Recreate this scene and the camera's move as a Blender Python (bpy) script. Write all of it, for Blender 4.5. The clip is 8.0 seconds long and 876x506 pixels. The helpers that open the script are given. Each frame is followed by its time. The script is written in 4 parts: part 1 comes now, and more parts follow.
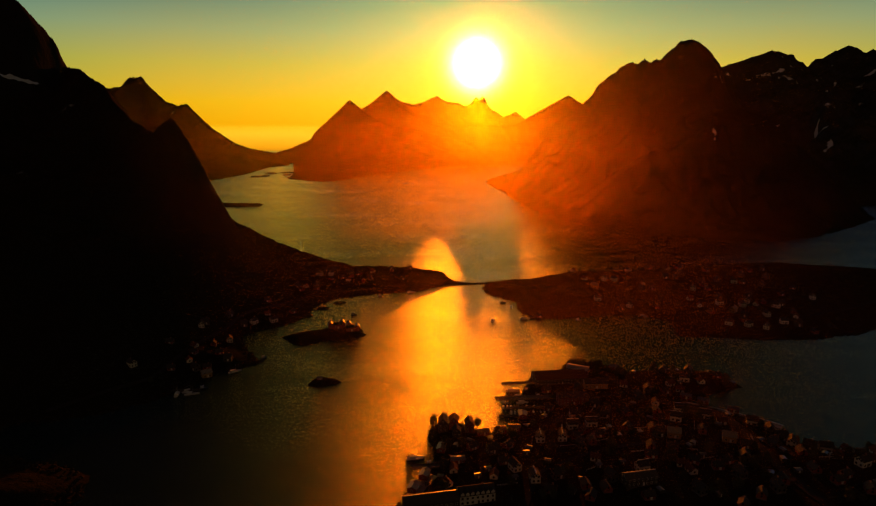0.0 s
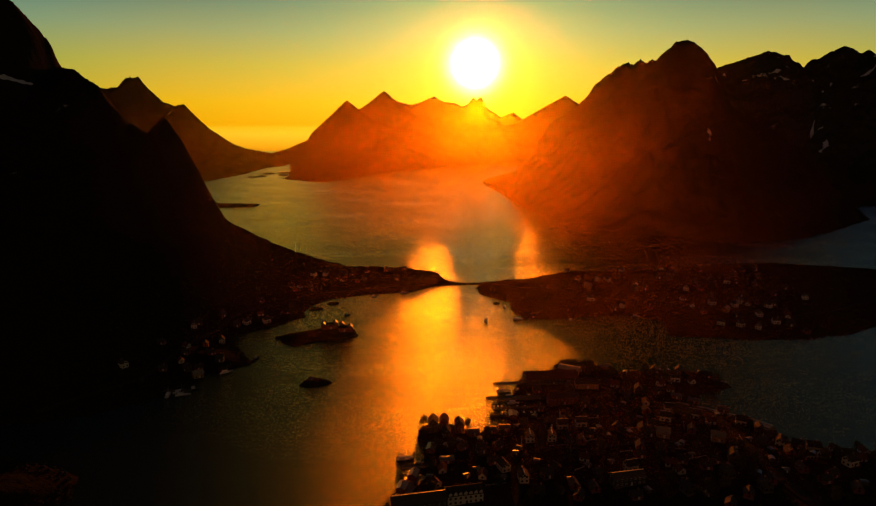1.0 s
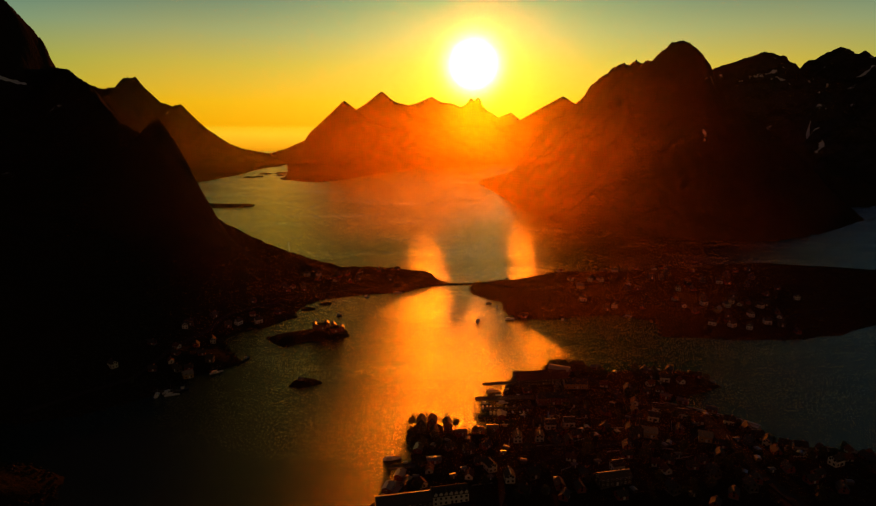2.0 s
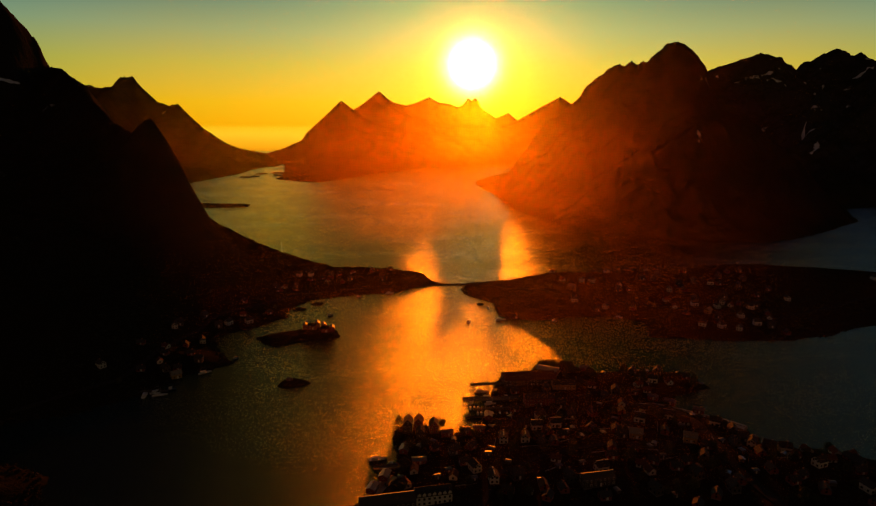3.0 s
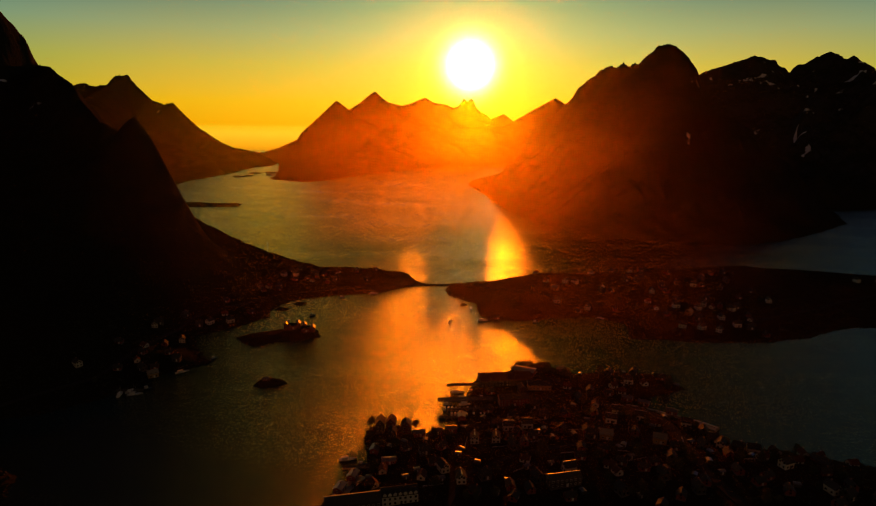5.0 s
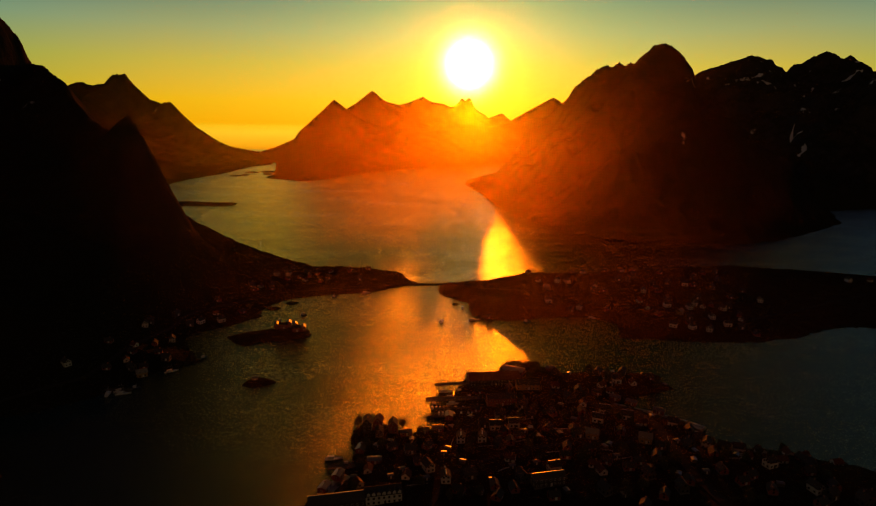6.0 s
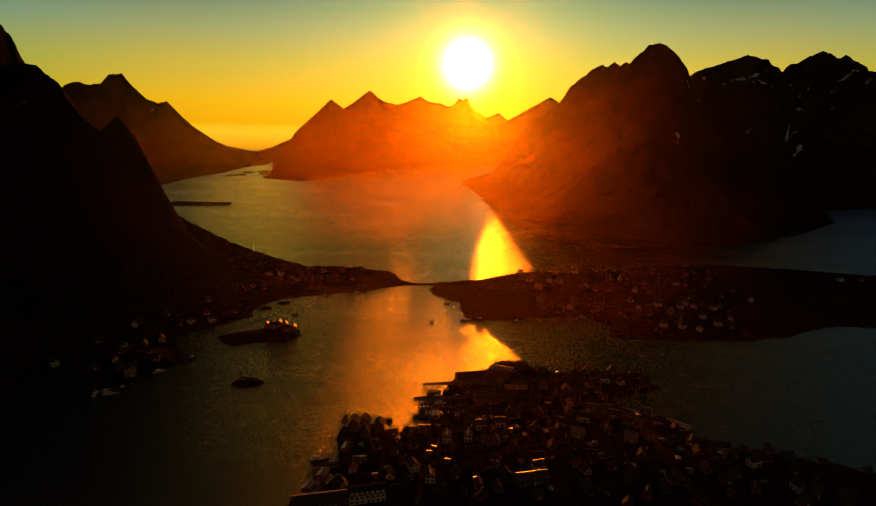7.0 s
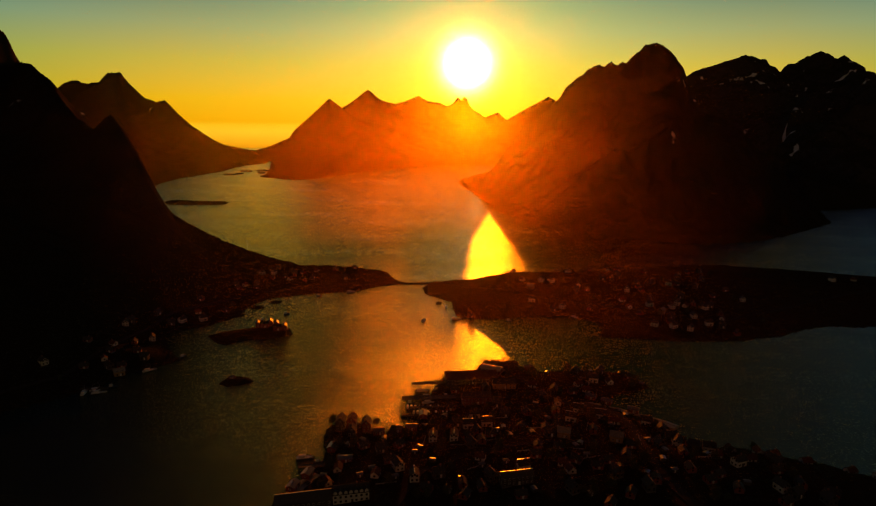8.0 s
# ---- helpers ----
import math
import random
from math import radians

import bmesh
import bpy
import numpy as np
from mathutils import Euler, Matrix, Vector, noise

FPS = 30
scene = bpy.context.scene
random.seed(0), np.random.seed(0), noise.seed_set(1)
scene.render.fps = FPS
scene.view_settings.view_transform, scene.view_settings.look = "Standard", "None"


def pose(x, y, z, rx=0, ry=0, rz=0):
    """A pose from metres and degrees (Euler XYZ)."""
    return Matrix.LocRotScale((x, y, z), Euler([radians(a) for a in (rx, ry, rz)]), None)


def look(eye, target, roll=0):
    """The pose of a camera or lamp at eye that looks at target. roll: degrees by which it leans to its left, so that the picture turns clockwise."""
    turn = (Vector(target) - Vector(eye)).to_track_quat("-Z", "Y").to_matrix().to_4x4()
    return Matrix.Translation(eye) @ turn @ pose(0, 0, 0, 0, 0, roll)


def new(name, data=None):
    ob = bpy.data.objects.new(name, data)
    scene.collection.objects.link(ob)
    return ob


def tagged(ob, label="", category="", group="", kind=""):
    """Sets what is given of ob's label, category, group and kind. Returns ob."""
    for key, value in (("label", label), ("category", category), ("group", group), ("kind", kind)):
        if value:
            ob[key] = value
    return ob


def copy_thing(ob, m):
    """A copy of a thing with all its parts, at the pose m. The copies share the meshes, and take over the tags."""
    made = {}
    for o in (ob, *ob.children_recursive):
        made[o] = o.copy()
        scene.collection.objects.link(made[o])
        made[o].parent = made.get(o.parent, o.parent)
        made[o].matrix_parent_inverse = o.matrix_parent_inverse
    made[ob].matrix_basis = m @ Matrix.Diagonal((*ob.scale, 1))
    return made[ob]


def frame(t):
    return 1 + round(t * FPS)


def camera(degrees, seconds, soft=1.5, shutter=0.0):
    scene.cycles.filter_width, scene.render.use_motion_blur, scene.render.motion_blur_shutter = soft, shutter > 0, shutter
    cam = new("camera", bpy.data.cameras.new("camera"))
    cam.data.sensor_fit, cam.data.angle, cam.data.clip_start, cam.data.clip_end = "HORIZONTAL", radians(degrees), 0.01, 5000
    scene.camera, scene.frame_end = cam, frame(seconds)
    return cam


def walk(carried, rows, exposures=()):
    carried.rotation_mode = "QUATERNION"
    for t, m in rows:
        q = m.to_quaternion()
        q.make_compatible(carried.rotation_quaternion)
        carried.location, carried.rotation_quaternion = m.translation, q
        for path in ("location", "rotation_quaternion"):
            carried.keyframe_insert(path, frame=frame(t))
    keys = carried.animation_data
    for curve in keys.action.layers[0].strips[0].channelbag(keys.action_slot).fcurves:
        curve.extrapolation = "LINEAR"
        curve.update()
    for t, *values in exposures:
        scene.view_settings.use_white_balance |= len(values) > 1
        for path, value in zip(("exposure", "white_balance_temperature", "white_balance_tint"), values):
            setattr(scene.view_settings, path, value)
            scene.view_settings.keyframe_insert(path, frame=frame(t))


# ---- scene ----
cam = camera(72.3, 8.0, soft=1.2)
PATH = [
    (0, (2.328, -0.182, 207.255), (2.312, 1.774, 206.839), 0.1),
    (0.5, (4.942, -0.658, 207.574), (4.929, 1.298, 207.158), 0.1),
    (1, (7.952, -0.588, 207.475), (7.942, 1.368, 207.06), 0.1),
    (1.5, (11.45, -0.52, 207.247), (11.442, 1.436, 206.833), 0.1),
    (3, (22.908, -0.832, 207.691), (22.909, 1.125, 207.278), 0.3),
    (3.5, (26.961, -0.943, 207.793), (26.964, 1.014, 207.381), 0.4),
    (4, (30.999, -1.213, 208.06), (31.005, 0.744, 207.648), 0.5),
    (4.5, (35.312, -1.489, 208.059), (35.32, 0.468, 207.648), 0.6),
    (6, (47.775, -1.912, 208.588), (47.789, 0.044, 208.174), 0.7),
    (6.5, (52.098, -2.063, 208.794), (52.114, -0.106, 208.379), 0.7),
    (7, (56.155, -2.292, 208.71), (56.174, -0.335, 208.295), 0.7),
    (7.5, (60.37, -2.087, 208.595), (60.39, -0.131, 208.179), 0.8),
    (8, (64.689, -2.483, 208.853), (64.71, -0.527, 208.436), 0.8),
]
walk(cam, [(t, look(eye, target, roll)) for t, eye, target, roll in PATH])

# ---- world, sun ----
SUN_AZ, SUN_EL = math.atan2(0.0532, 1.0), radians(5.5)
SUN = Vector((math.sin(SUN_AZ) * math.cos(SUN_EL), math.cos(SUN_AZ) * math.cos(SUN_EL), math.sin(SUN_EL)))


class Nodes:
    """Small helper to write node trees in few lines."""

    def __init__(self, tree):
        self.tree = tree
        tree.nodes.clear()

    def add(self, kind, props=None, **inputs):
        n = self.tree.nodes.new(kind)
        for key, value in (props or {}).items():
            setattr(n, key, value)
        for key, value in inputs.items():
            self.put(n, int(key[1:]) if key[0] == "i" and key[1:].isdigit() else key.replace("_", " "), value)
        return n

    def put(self, n, key, value):
        if isinstance(value, bpy.types.NodeSocket):
            self.tree.links.new(value, n.inputs[key])
        else:
            n.inputs[key].default_value = value

    def math(self, op, a, b=0.0, c=0.0):
        n = self.add("ShaderNodeMath", {"operation": op})
        for i, v in enumerate((a, b, c)):
            self.put(n, i, v)
        return n.outputs[0]

    def ramp(self, fac, stops, mode="LINEAR"):
        n = self.add("ShaderNodeValToRGB")
        n.color_ramp.interpolation = mode
        el = n.color_ramp.elements
        while len(el) < len(stops):
            el.new(0.5)
        for e, (p, c) in zip(el, stops):
            e.position, e.color = p, (*c, 1) if len(c) == 3 else c
        self.put(n, 0, fac)
        return n.outputs[0]

    def mix(self, fac, a, b, mode="MIX"):
        n = self.add("ShaderNodeMix", {"data_type": "RGBA", "blend_type": mode})
        self.put(n, 0, fac), self.put(n, 6, a), self.put(n, 7, b)
        return n.outputs[2]

    def noise(self, vec, scale, detail=4.0, rough=0.55, stretch=None):
        if stretch:
            vec = self.add("ShaderNodeMapping", Vector=vec, Scale=stretch).outputs[0]
        return self.add("ShaderNodeTexNoise", Vector=vec, Scale=scale, Detail=detail, Roughness=rough).outputs[0]


def grey(v):
    return (v, v, v, 1)


world = bpy.data.worlds.new("dusk_sky")
scene.world = world
world.use_nodes = True
w = Nodes(world.node_tree)
sky = w.add("ShaderNodeTexSky", {"sky_type": "NISHITA", "sun_disc": False, "sun_elevation": SUN_EL, "sun_rotation": SUN_AZ, "dust_density": 3.0})
way = w.add("ShaderNodeVectorMath", {"operation": "NORMALIZE"}, i0=w.add("ShaderNodeTexCoord").outputs["Generated"]).outputs[0]
up = w.add("ShaderNodeSeparateXYZ", i0=way).outputs[2]
near = w.math("MAXIMUM", w.add("ShaderNodeVectorMath", {"operation": "DOT_PRODUCT"}, i0=way, i1=tuple(SUN)).outputs["Value"], -1.0)
# colours by height over the horizon: sea at the very bottom, orange band, yellow, teal, a brown added out of view to
# tint the water, deep blue
band = w.ramp(w.math("MULTIPLY_ADD", up, 1 / 0.8, 0.1 / 0.8), [
    (0.00, (0.50, 0.14, 0.000)), (0.068, (0.62, 0.20, 0.000)), (0.085, (0.95, 0.42, 0.008)), (0.108, (1.00, 0.60, 0.022)), (0.122, (0.98, 0.55, 0.01)),
    (0.126, (0.95, 0.44, 0.002)), (0.17, (0.92, 0.50, 0.008)), (0.24, (0.62, 0.47, 0.06)), (0.30, (0.36, 0.38, 0.15)), (0.36, (0.15, 0.24, 0.16)),
    (0.43, (0.22, 0.16, 0.015)), (0.52, (0.17, 0.115, 0.008)), (0.60, (0.10, 0.070, 0.005)), (0.70, (0.012, 0.012, 0.003)), (1.00, (0.004, 0.006, 0.007))])
side = w.math("POWER", w.math("MAXIMUM", w.math("MULTIPLY_ADD", near, 0.80, 0.24), 0.22), 1.6)
front = w.math("MAXIMUM", near, 0.0)
away = w.add("ShaderNodeClamp", Value=w.math("MULTIPLY", w.math("SUBTRACT", 0.90, near), 6.0)).outputs[0]
band = w.mix(away, band, w.mix(1.0, band, (0.55, 1.0, 1.6, 1), "MULTIPLY"))
glow = w.mix(1.0, band, w.add("ShaderNodeCombineColor", i0=side, i1=side, i2=side).outputs[0], "MULTIPLY")


def halo(power, strength, colour):
    k = w.math("MULTIPLY", w.math("POWER", front, power), strength)
    return w.mix(1.0, w.add("ShaderNodeCombineColor", i0=k, i1=k, i2=k).outputs[0], (*colour, 1), "MULTIPLY")


for power, strength, colour in ((2300.0, 5.5, (1.0, 0.93, 0.80)), (900.0, 0.45, (1.0, 0.90, 0.16)), (130.0, 0.20, (1.0, 0.92, 0.06)), (30.0, 0.24, (0.95, 0.92, 0.04))):
    glow = w.mix(1.0, glow, halo(power, strength, colour), "ADD")
# a blue added high up to either side of the sun, mostly out of view, to tint the water
height = w.add("ShaderNodeMapRange", {"interpolation_type": "SMOOTHSTEP"}, i0=up, i1=0.15, i2=0.26).outputs[0]
aside = w.add("ShaderNodeClamp", Value=w.math("MULTIPLY", w.math("SUBTRACT", 0.885, near), 10.0)).outputs[0]
ahead = w.add("ShaderNodeMapRange", {"interpolation_type": "SMOOTHSTEP"}, i0=near, i1=0.45, i2=0.75).outputs[0]
blue = w.ramp(up, [(0.18, (0.0, 0.20, 0.28)), (0.35, (0.10, 0.19, 0.60)), (0.43, (0.010, 0.020, 0.05)), (0.75, (0.006, 0.012, 0.03))])
glow = w.mix(w.math("MULTIPLY", height, w.math("MULTIPLY", aside, ahead)), glow, blue)
# a dim greyish rose added opposite the low sun, out of view, to lift shaded walls and slopes
rear = w.math("MULTIPLY", w.math("MAXIMUM", w.math("MULTIPLY", near, -1.0), 0.0), 0.9)
glow = w.mix(1.0, glow, w.mix(1.0, w.add("ShaderNodeCombineColor", i0=rear, i1=rear, i2=rear).outputs[0], (0.085, 0.036, 0.020, 1), "MULTIPLY"), "ADD")
backs = [w.add("ShaderNodeBackground", Color=sky.outputs[0], Strength=0.0008), w.add("ShaderNodeBackground", Color=glow, Strength=1.0)]
both = w.add("ShaderNodeAddShader", i0=backs[0].outputs[0], i1=backs[1].outputs[0])
w.add("ShaderNodeOutputWorld", Surface=both.outputs[0])

lamp = bpy.data.lights.new("sun", "SUN")
lamp.energy, lamp.angle, lamp.color = 3.2, radians(0.65), (1.0, 0.172, 0.002)
sun = new("sun", lamp)
sun.matrix_world = look(SUN * 3000, (0, 0, 0))


# ---- materials ----
def material(name, build):
    m = bpy.data.materials.new(name)
    m.use_nodes = True
    n = Nodes(m.node_tree)
    p = n.add("ShaderNodeBsdfPrincipled")
    n.add("ShaderNodeOutputMaterial", Surface=p.outputs[0])
    build(n, p)
    return m


def bump(n, p, height, strength, distance):
    n.put(p, "Normal", n.add("ShaderNodeBump", Strength=strength, Distance=distance, Height=height).outputs[0])


def land_material(name, grass, rock, scale, snow=0.0):
    """Grass and heath on the flats, bare rock on the steeps, old snow in some high gullies."""
    def build(n, p):
        geo = n.add("ShaderNodeNewGeometry")
        pos = geo.outputs["Position"]
        flat = n.add("ShaderNodeSeparateXYZ", i0=geo.outputs["True Normal"]).outputs[2]
        big, fine = n.noise(pos, 0.012 * scale, 6.0, 0.6), n.noise(pos, 0.22 * scale, 5.0, 0.65)
        cover = n.ramp(n.math("ADD", flat, n.math("MULTIPLY_ADD", big, 0.5, -0.25)), [(0.60, (0, 0, 0)), (0.82, (1, 1, 1))])
        streak = n.noise(pos, 0.05 * scale, 5.0, 0.6, (1, 1, 0.25))
        stone = n.mix(streak, tuple(c * 0.55 for c in rock) + (1,), tuple(c * 1.4 for c in rock) + (1,))
        green = n.mix(fine, tuple(c * 0.6 for c in grass) + (1,), tuple(c * 1.5 for c in grass) + (1,))
        colour = n.mix(cover, stone, green)
        if snow:
            high = n.add("ShaderNodeSeparateXYZ", i0=pos).outputs[2]
            patch = n.math("MULTIPLY", n.ramp(n.noise(pos, 0.010, 5.0, 0.6, (1.0, 1.0, 0.55)), [(0.70 - 0.06 * snow, (0, 0, 0)), (0.73 - 0.06 * snow, (1, 1, 1))]),
                           n.ramp(n.math("DIVIDE", high, 600.0), [(0.2, (0, 0, 0)), (0.4, (1, 1, 1))]))
            colour = n.mix(patch, colour, (0.75, 0.78, 0.82, 1))
        n.put(p, "Base Color", colour)
        n.put(p, "Roughness", 0.9)
        n.put(p, "Specular IOR Level", 0.0)
        bump(n, p, n.math("ADD", n.math("MULTIPLY", streak, 3.0), fine), 0.7, 1.5 / scale)
    return material(name, build)


def water_material():
    """Dark fjord water: body colour below, a wind-ruffled mirror on top."""
    m = bpy.data.materials.new("sea_water")
    m.use_nodes = True
    n = Nodes(m.node_tree)
    pos = n.add("ShaderNodeNewGeometry").outputs["Position"]
    swell = n.noise(pos, 0.035, 3.0, 0.5, (1.0, 2.2, 1.0))
    chop = n.math("MULTIPLY", n.noise(pos, 0.95, 4.0, 0.62, (0.72, 1.25, 1.0)), 0.86)
    gust = n.noise(pos, 0.006, 4.0, 0.6, (0.6, 1.6, 1.0))
    ripple = n.ramp(n.noise(pos, 0.75, 3.0, 0.7, (1.0, 0.6, 1.0)), [(0.38, (0, 0, 0)), (0.62, (1, 1, 1))])
    waves = n.add("ShaderNodeBump", Strength=0.6, Distance=0.84, Height=n.math("ADD", n.math("MULTIPLY", swell, 1.0), chop)).outputs[0]
    body = n.add("ShaderNodeBsdfDiffuse", Color=n.mix(gust, (0.005, 0.009, 0.003, 1), (0.010, 0.015, 0.005, 1)), Normal=waves)
    rough = n.math("ADD", n.math("MULTIPLY_ADD", gust, 0.10, 0.115), n.math("MULTIPLY", ripple, 0.11))
    # mirror colour tinted yellow, so that reflections come out golden
    mirror = n.add("ShaderNodeBsdfAnisotropic", {"distribution": "BECKMANN"}, Color=(1.0, 0.90, 0.56, 1), Roughness=rough, Normal=waves)
    share = n.add("ShaderNodeFresnel", IOR=1.333, Normal=waves)
    n.add("ShaderNodeOutputMaterial", Surface=n.add("ShaderNodeMixShader", i0=share.outputs[0], i1=body.outputs[0], i2=mirror.outputs[0]).outputs[0])
    return m


WATER = water_material()
MOUNTAIN = land_material("mountain_rock_and_heath", (0.027, 0.023, 0.011), (0.030, 0.025, 0.021), 1.0, snow=0.3)
SNOWY = land_material("snow_flecked_mountain_rock", (0.034, 0.032, 0.014), (0.055, 0.046, 0.038), 1.0, snow=0.9)
SHORE = land_material("shore_grass_and_rock", (0.036, 0.024, 0.012), (0.050, 0.036, 0.027), 4.0)


# ---- land forms ----
def lattice(ix, iy, seed):
    """Repeatable random numbers on whole-number corners."""
    v = np.sin(ix * 127.1 + iy * 311.7 + seed * 74.7) * 43758.5453
    return v - np.floor(v)


def value_noise(x, y, seed):
    ix, iy = np.floor(x), np.floor(y)
    fx, fy = x - ix, y - iy
    fx, fy = fx * fx * (3 - 2 * fx), fy * fy * (3 - 2 * fy)
    a, b = lattice(ix, iy, seed), lattice(ix + 1, iy, seed)
    c, d = lattice(ix, iy + 1, seed), lattice(ix + 1, iy + 1, seed)
    return (a + (b - a) * fx) * (1 - fy) + (c + (d - c) * fx) * fy


def fbm(x, y, size, octaves, seed, ridged=False):
    total, amp, norm = 0.0, 1.0, 0.0
    for k in range(octaves):
        s = 2 ** k / size
        v = value_noise(x * s + 17.3 * k, y * s - 9.1 * k, seed + k) * 2 - 1
        total, norm, amp = total + amp * ((1 - 2 * np.abs(v)) if ridged else v), norm + amp, amp * 0.5
    return total / norm


def segment(x, y, a, b):
    """Distance to the segment a-b, and how far along it."""
    dx, dy = b[0] - a[0], b[1] - a[1]
    k = np.clip(((x - a[0]) * dx + (y - a[1]) * dy) / (dx * dx + dy * dy + 1e-9), 0, 1)
    return np.hypot(x - a[0] - k * dx, y - a[1] - k * dy), k


class Land:
    """A land form from its shoreline and its crests: the ground rises from the shore to the crest lines, broken by gullies and crags."""

    def __init__(self, outline, crests, step, power, gully, crag, wander, seed, size=120.0):
        xs, ys = [p[0] for p in outline], [p[1] for p in outline]
        self.x0, self.y0, self.step = min(xs) - 4 * step, min(ys) - 4 * step, step
        nx, ny = int((max(xs) - self.x0) / step) + 5, int((max(ys) - self.y0) / step) + 5
        x, y = np.meshgrid(self.x0 + np.arange(nx) * step, self.y0 + np.arange(ny) * step)
        shore, inside = np.full(x.shape, 1e9), np.zeros(x.shape, bool)
        for a, b in zip(outline, outline[1:] + outline[:1]):
            shore = np.minimum(shore, segment(x, y, a, b)[0])
            if a[1] != b[1]:
                cross = (y < a[1]) != (y < b[1])
                inside ^= cross & (x < a[0] + (y - a[1]) * (b[0] - a[0]) / (b[1] - a[1]))
        shore = np.where(inside, shore, -shore) + wander * fbm(x, y, wander * 5, 4, seed + 40)
        close, weight, top = np.full(x.shape, 1e9), 0.0, 0.0
        for crest in crests:
            for a, b in zip(crest, crest[1:]):
                d, k = segment(x, y, a, b)
                m = 1 / (d + 0.6 * step) ** 5
                close, weight, top = np.minimum(close, d), weight + m, top + m * (a[2] + k * (b[2] - a[2]))
        top = top / weight
        land = np.maximum(shore, 0.0)
        t = land / (land + close + 1e-6)
        h = top * t ** power
        h = h + gully * top * fbm(x, y, size, 5, seed, True) * (t * (1 - t)) * 1.6
        h = h + crag * fbm(x, y, size * 0.28, 4, seed + 9, True) * np.clip(t * 1.5, 0, 1) * (1 - 0.7 * t ** 8)
        h = h + 0.45 * crag * fbm(x, y, size * 0.09, 3, seed + 15, True) * np.clip(t * 1.5, 0, 1)
        self.h = np.where(shore > 0, np.maximum(h, np.minimum(land * 0.5, 0.6)), np.maximum(shore * 0.4, -6.0))
        self.nx, self.ny = nx, ny

    def at(self, x, y):
        """The ground's height at a place."""
        u, v = (x - self.x0) / self.step, (y - self.y0) / self.step
        i, j = int(min(max(u, 0), self.nx - 2)), int(min(max(v, 0), self.ny - 2))
        u, v = u - i, v - j
        h = self.h
        return float((h[j, i] * (1 - u) + h[j, i + 1] * u) * (1 - v) + (h[j + 1, i] * (1 - u) + h[j + 1, i + 1] * u) * v)

    def build(self, name, mat, label, category, kind=""):
        nx, ny = self.nx, self.ny
        x, y = np.meshgrid(self.x0 + np.arange(nx) * self.step, self.y0 + np.arange(ny) * self.step)
        verts = np.stack([x, y, self.h], -1).reshape(-1, 3)
        idx = np.arange(nx * ny).reshape(ny, nx)
        quads = np.stack([idx[:-1, :-1], idx[:-1, 1:], idx[1:, 1:], idx[1:, :-1]], -1).reshape(-1, 4)
        quads = quads[verts[quads, 2].max(1) > -3.0]
        used = np.unique(quads)
        again = np.zeros(nx * ny, int)
        again[used] = np.arange(len(used))
        mesh = bpy.data.meshes.new(name)
        mesh.from_pydata(verts[used].tolist(), [], again[quads].tolist())
        mesh.shade_smooth()
        mesh.materials.append(mat)
        return tagged(new(name, mesh), label, category, kind=kind)


# the sea, one sheet to the horizon
sea = bpy.data.meshes.new("water")
sea.from_pydata([(-9000, -3000, 0), (9000, -3000, 0), (9000, 9000, 0), (-9000, 9000, 0)], [], [(0, 1, 2, 3)])
sea.materials.append(WATER)
tagged(new("water", sea), "dark rippled fjord water glittering in low sun", "water", kind="structure")
bed = bpy.data.meshes.new("ground")
bed.from_pydata([(-9000, -3000, -7), (9000, -3000, -7), (9000, 9000, -7), (-9000, 9000, -7)], [], [(0, 1, 2, 3)])
bed.materials.append(SHORE)
tagged(new("ground", bed), "dark rocky sea bed under the fjord", "ground", kind="structure")

west = Land(
    [(-340, 215), (-222, 285), (-204, 300), (-212, 322), (-260, 340), (-300, 352), (-300, 385), (-240, 412), (-203, 442), (-185, 478), (-156, 504), (-186, 541), (-196, 572),
     (-169, 598), (-152, 626), (-141, 679), (-129, 702), (-69, 722), (-32, 739), (0, 768), (30, 774), (62, 776), (62, 784), (30, 782), (14, 800), (8, 824), (-74, 852),
     (-124, 868), (-164, 900), (-240, 960), (-330, 1060), (-480, 1300), (-620, 1500), (-900, 1700), (-1400, 1500), (-1400, 215)],
    # the first three crest points, out of view, are raised to darken the water's reflection
    [[(-1250, 1000, 980), (-1000, 1040, 860), (-860, 1060, 640), (-770, 1078, 440), (-750, 1080, 428), (-730, 1090, 417), (-705, 1130, 363), (-701, 1160, 312), (-644, 1100, 306), (-597, 1050, 286),
      (-537, 980, 269), (-504, 940, 244), (-433, 860, 210), (-383, 810, 196), (-366, 800, 208), (-352, 797, 217), (-351, 810, 199),
      (-341, 830, 142), (-330, 845, 92), (-289, 850, 68), (-236, 855, 39), (-201, 858, 25), (-156, 858, 10), (-123, 850, 5), (-72, 833, 10), (-15, 818, 10), (4, 812, 6)]],
    4.0, 1.35, 0.16, 5.0, 9.0, 3)
west.build("mountain", MOUNTAIN, "steep dark rocky mountainside falling to a shore hamlet", "mountain", "structure")

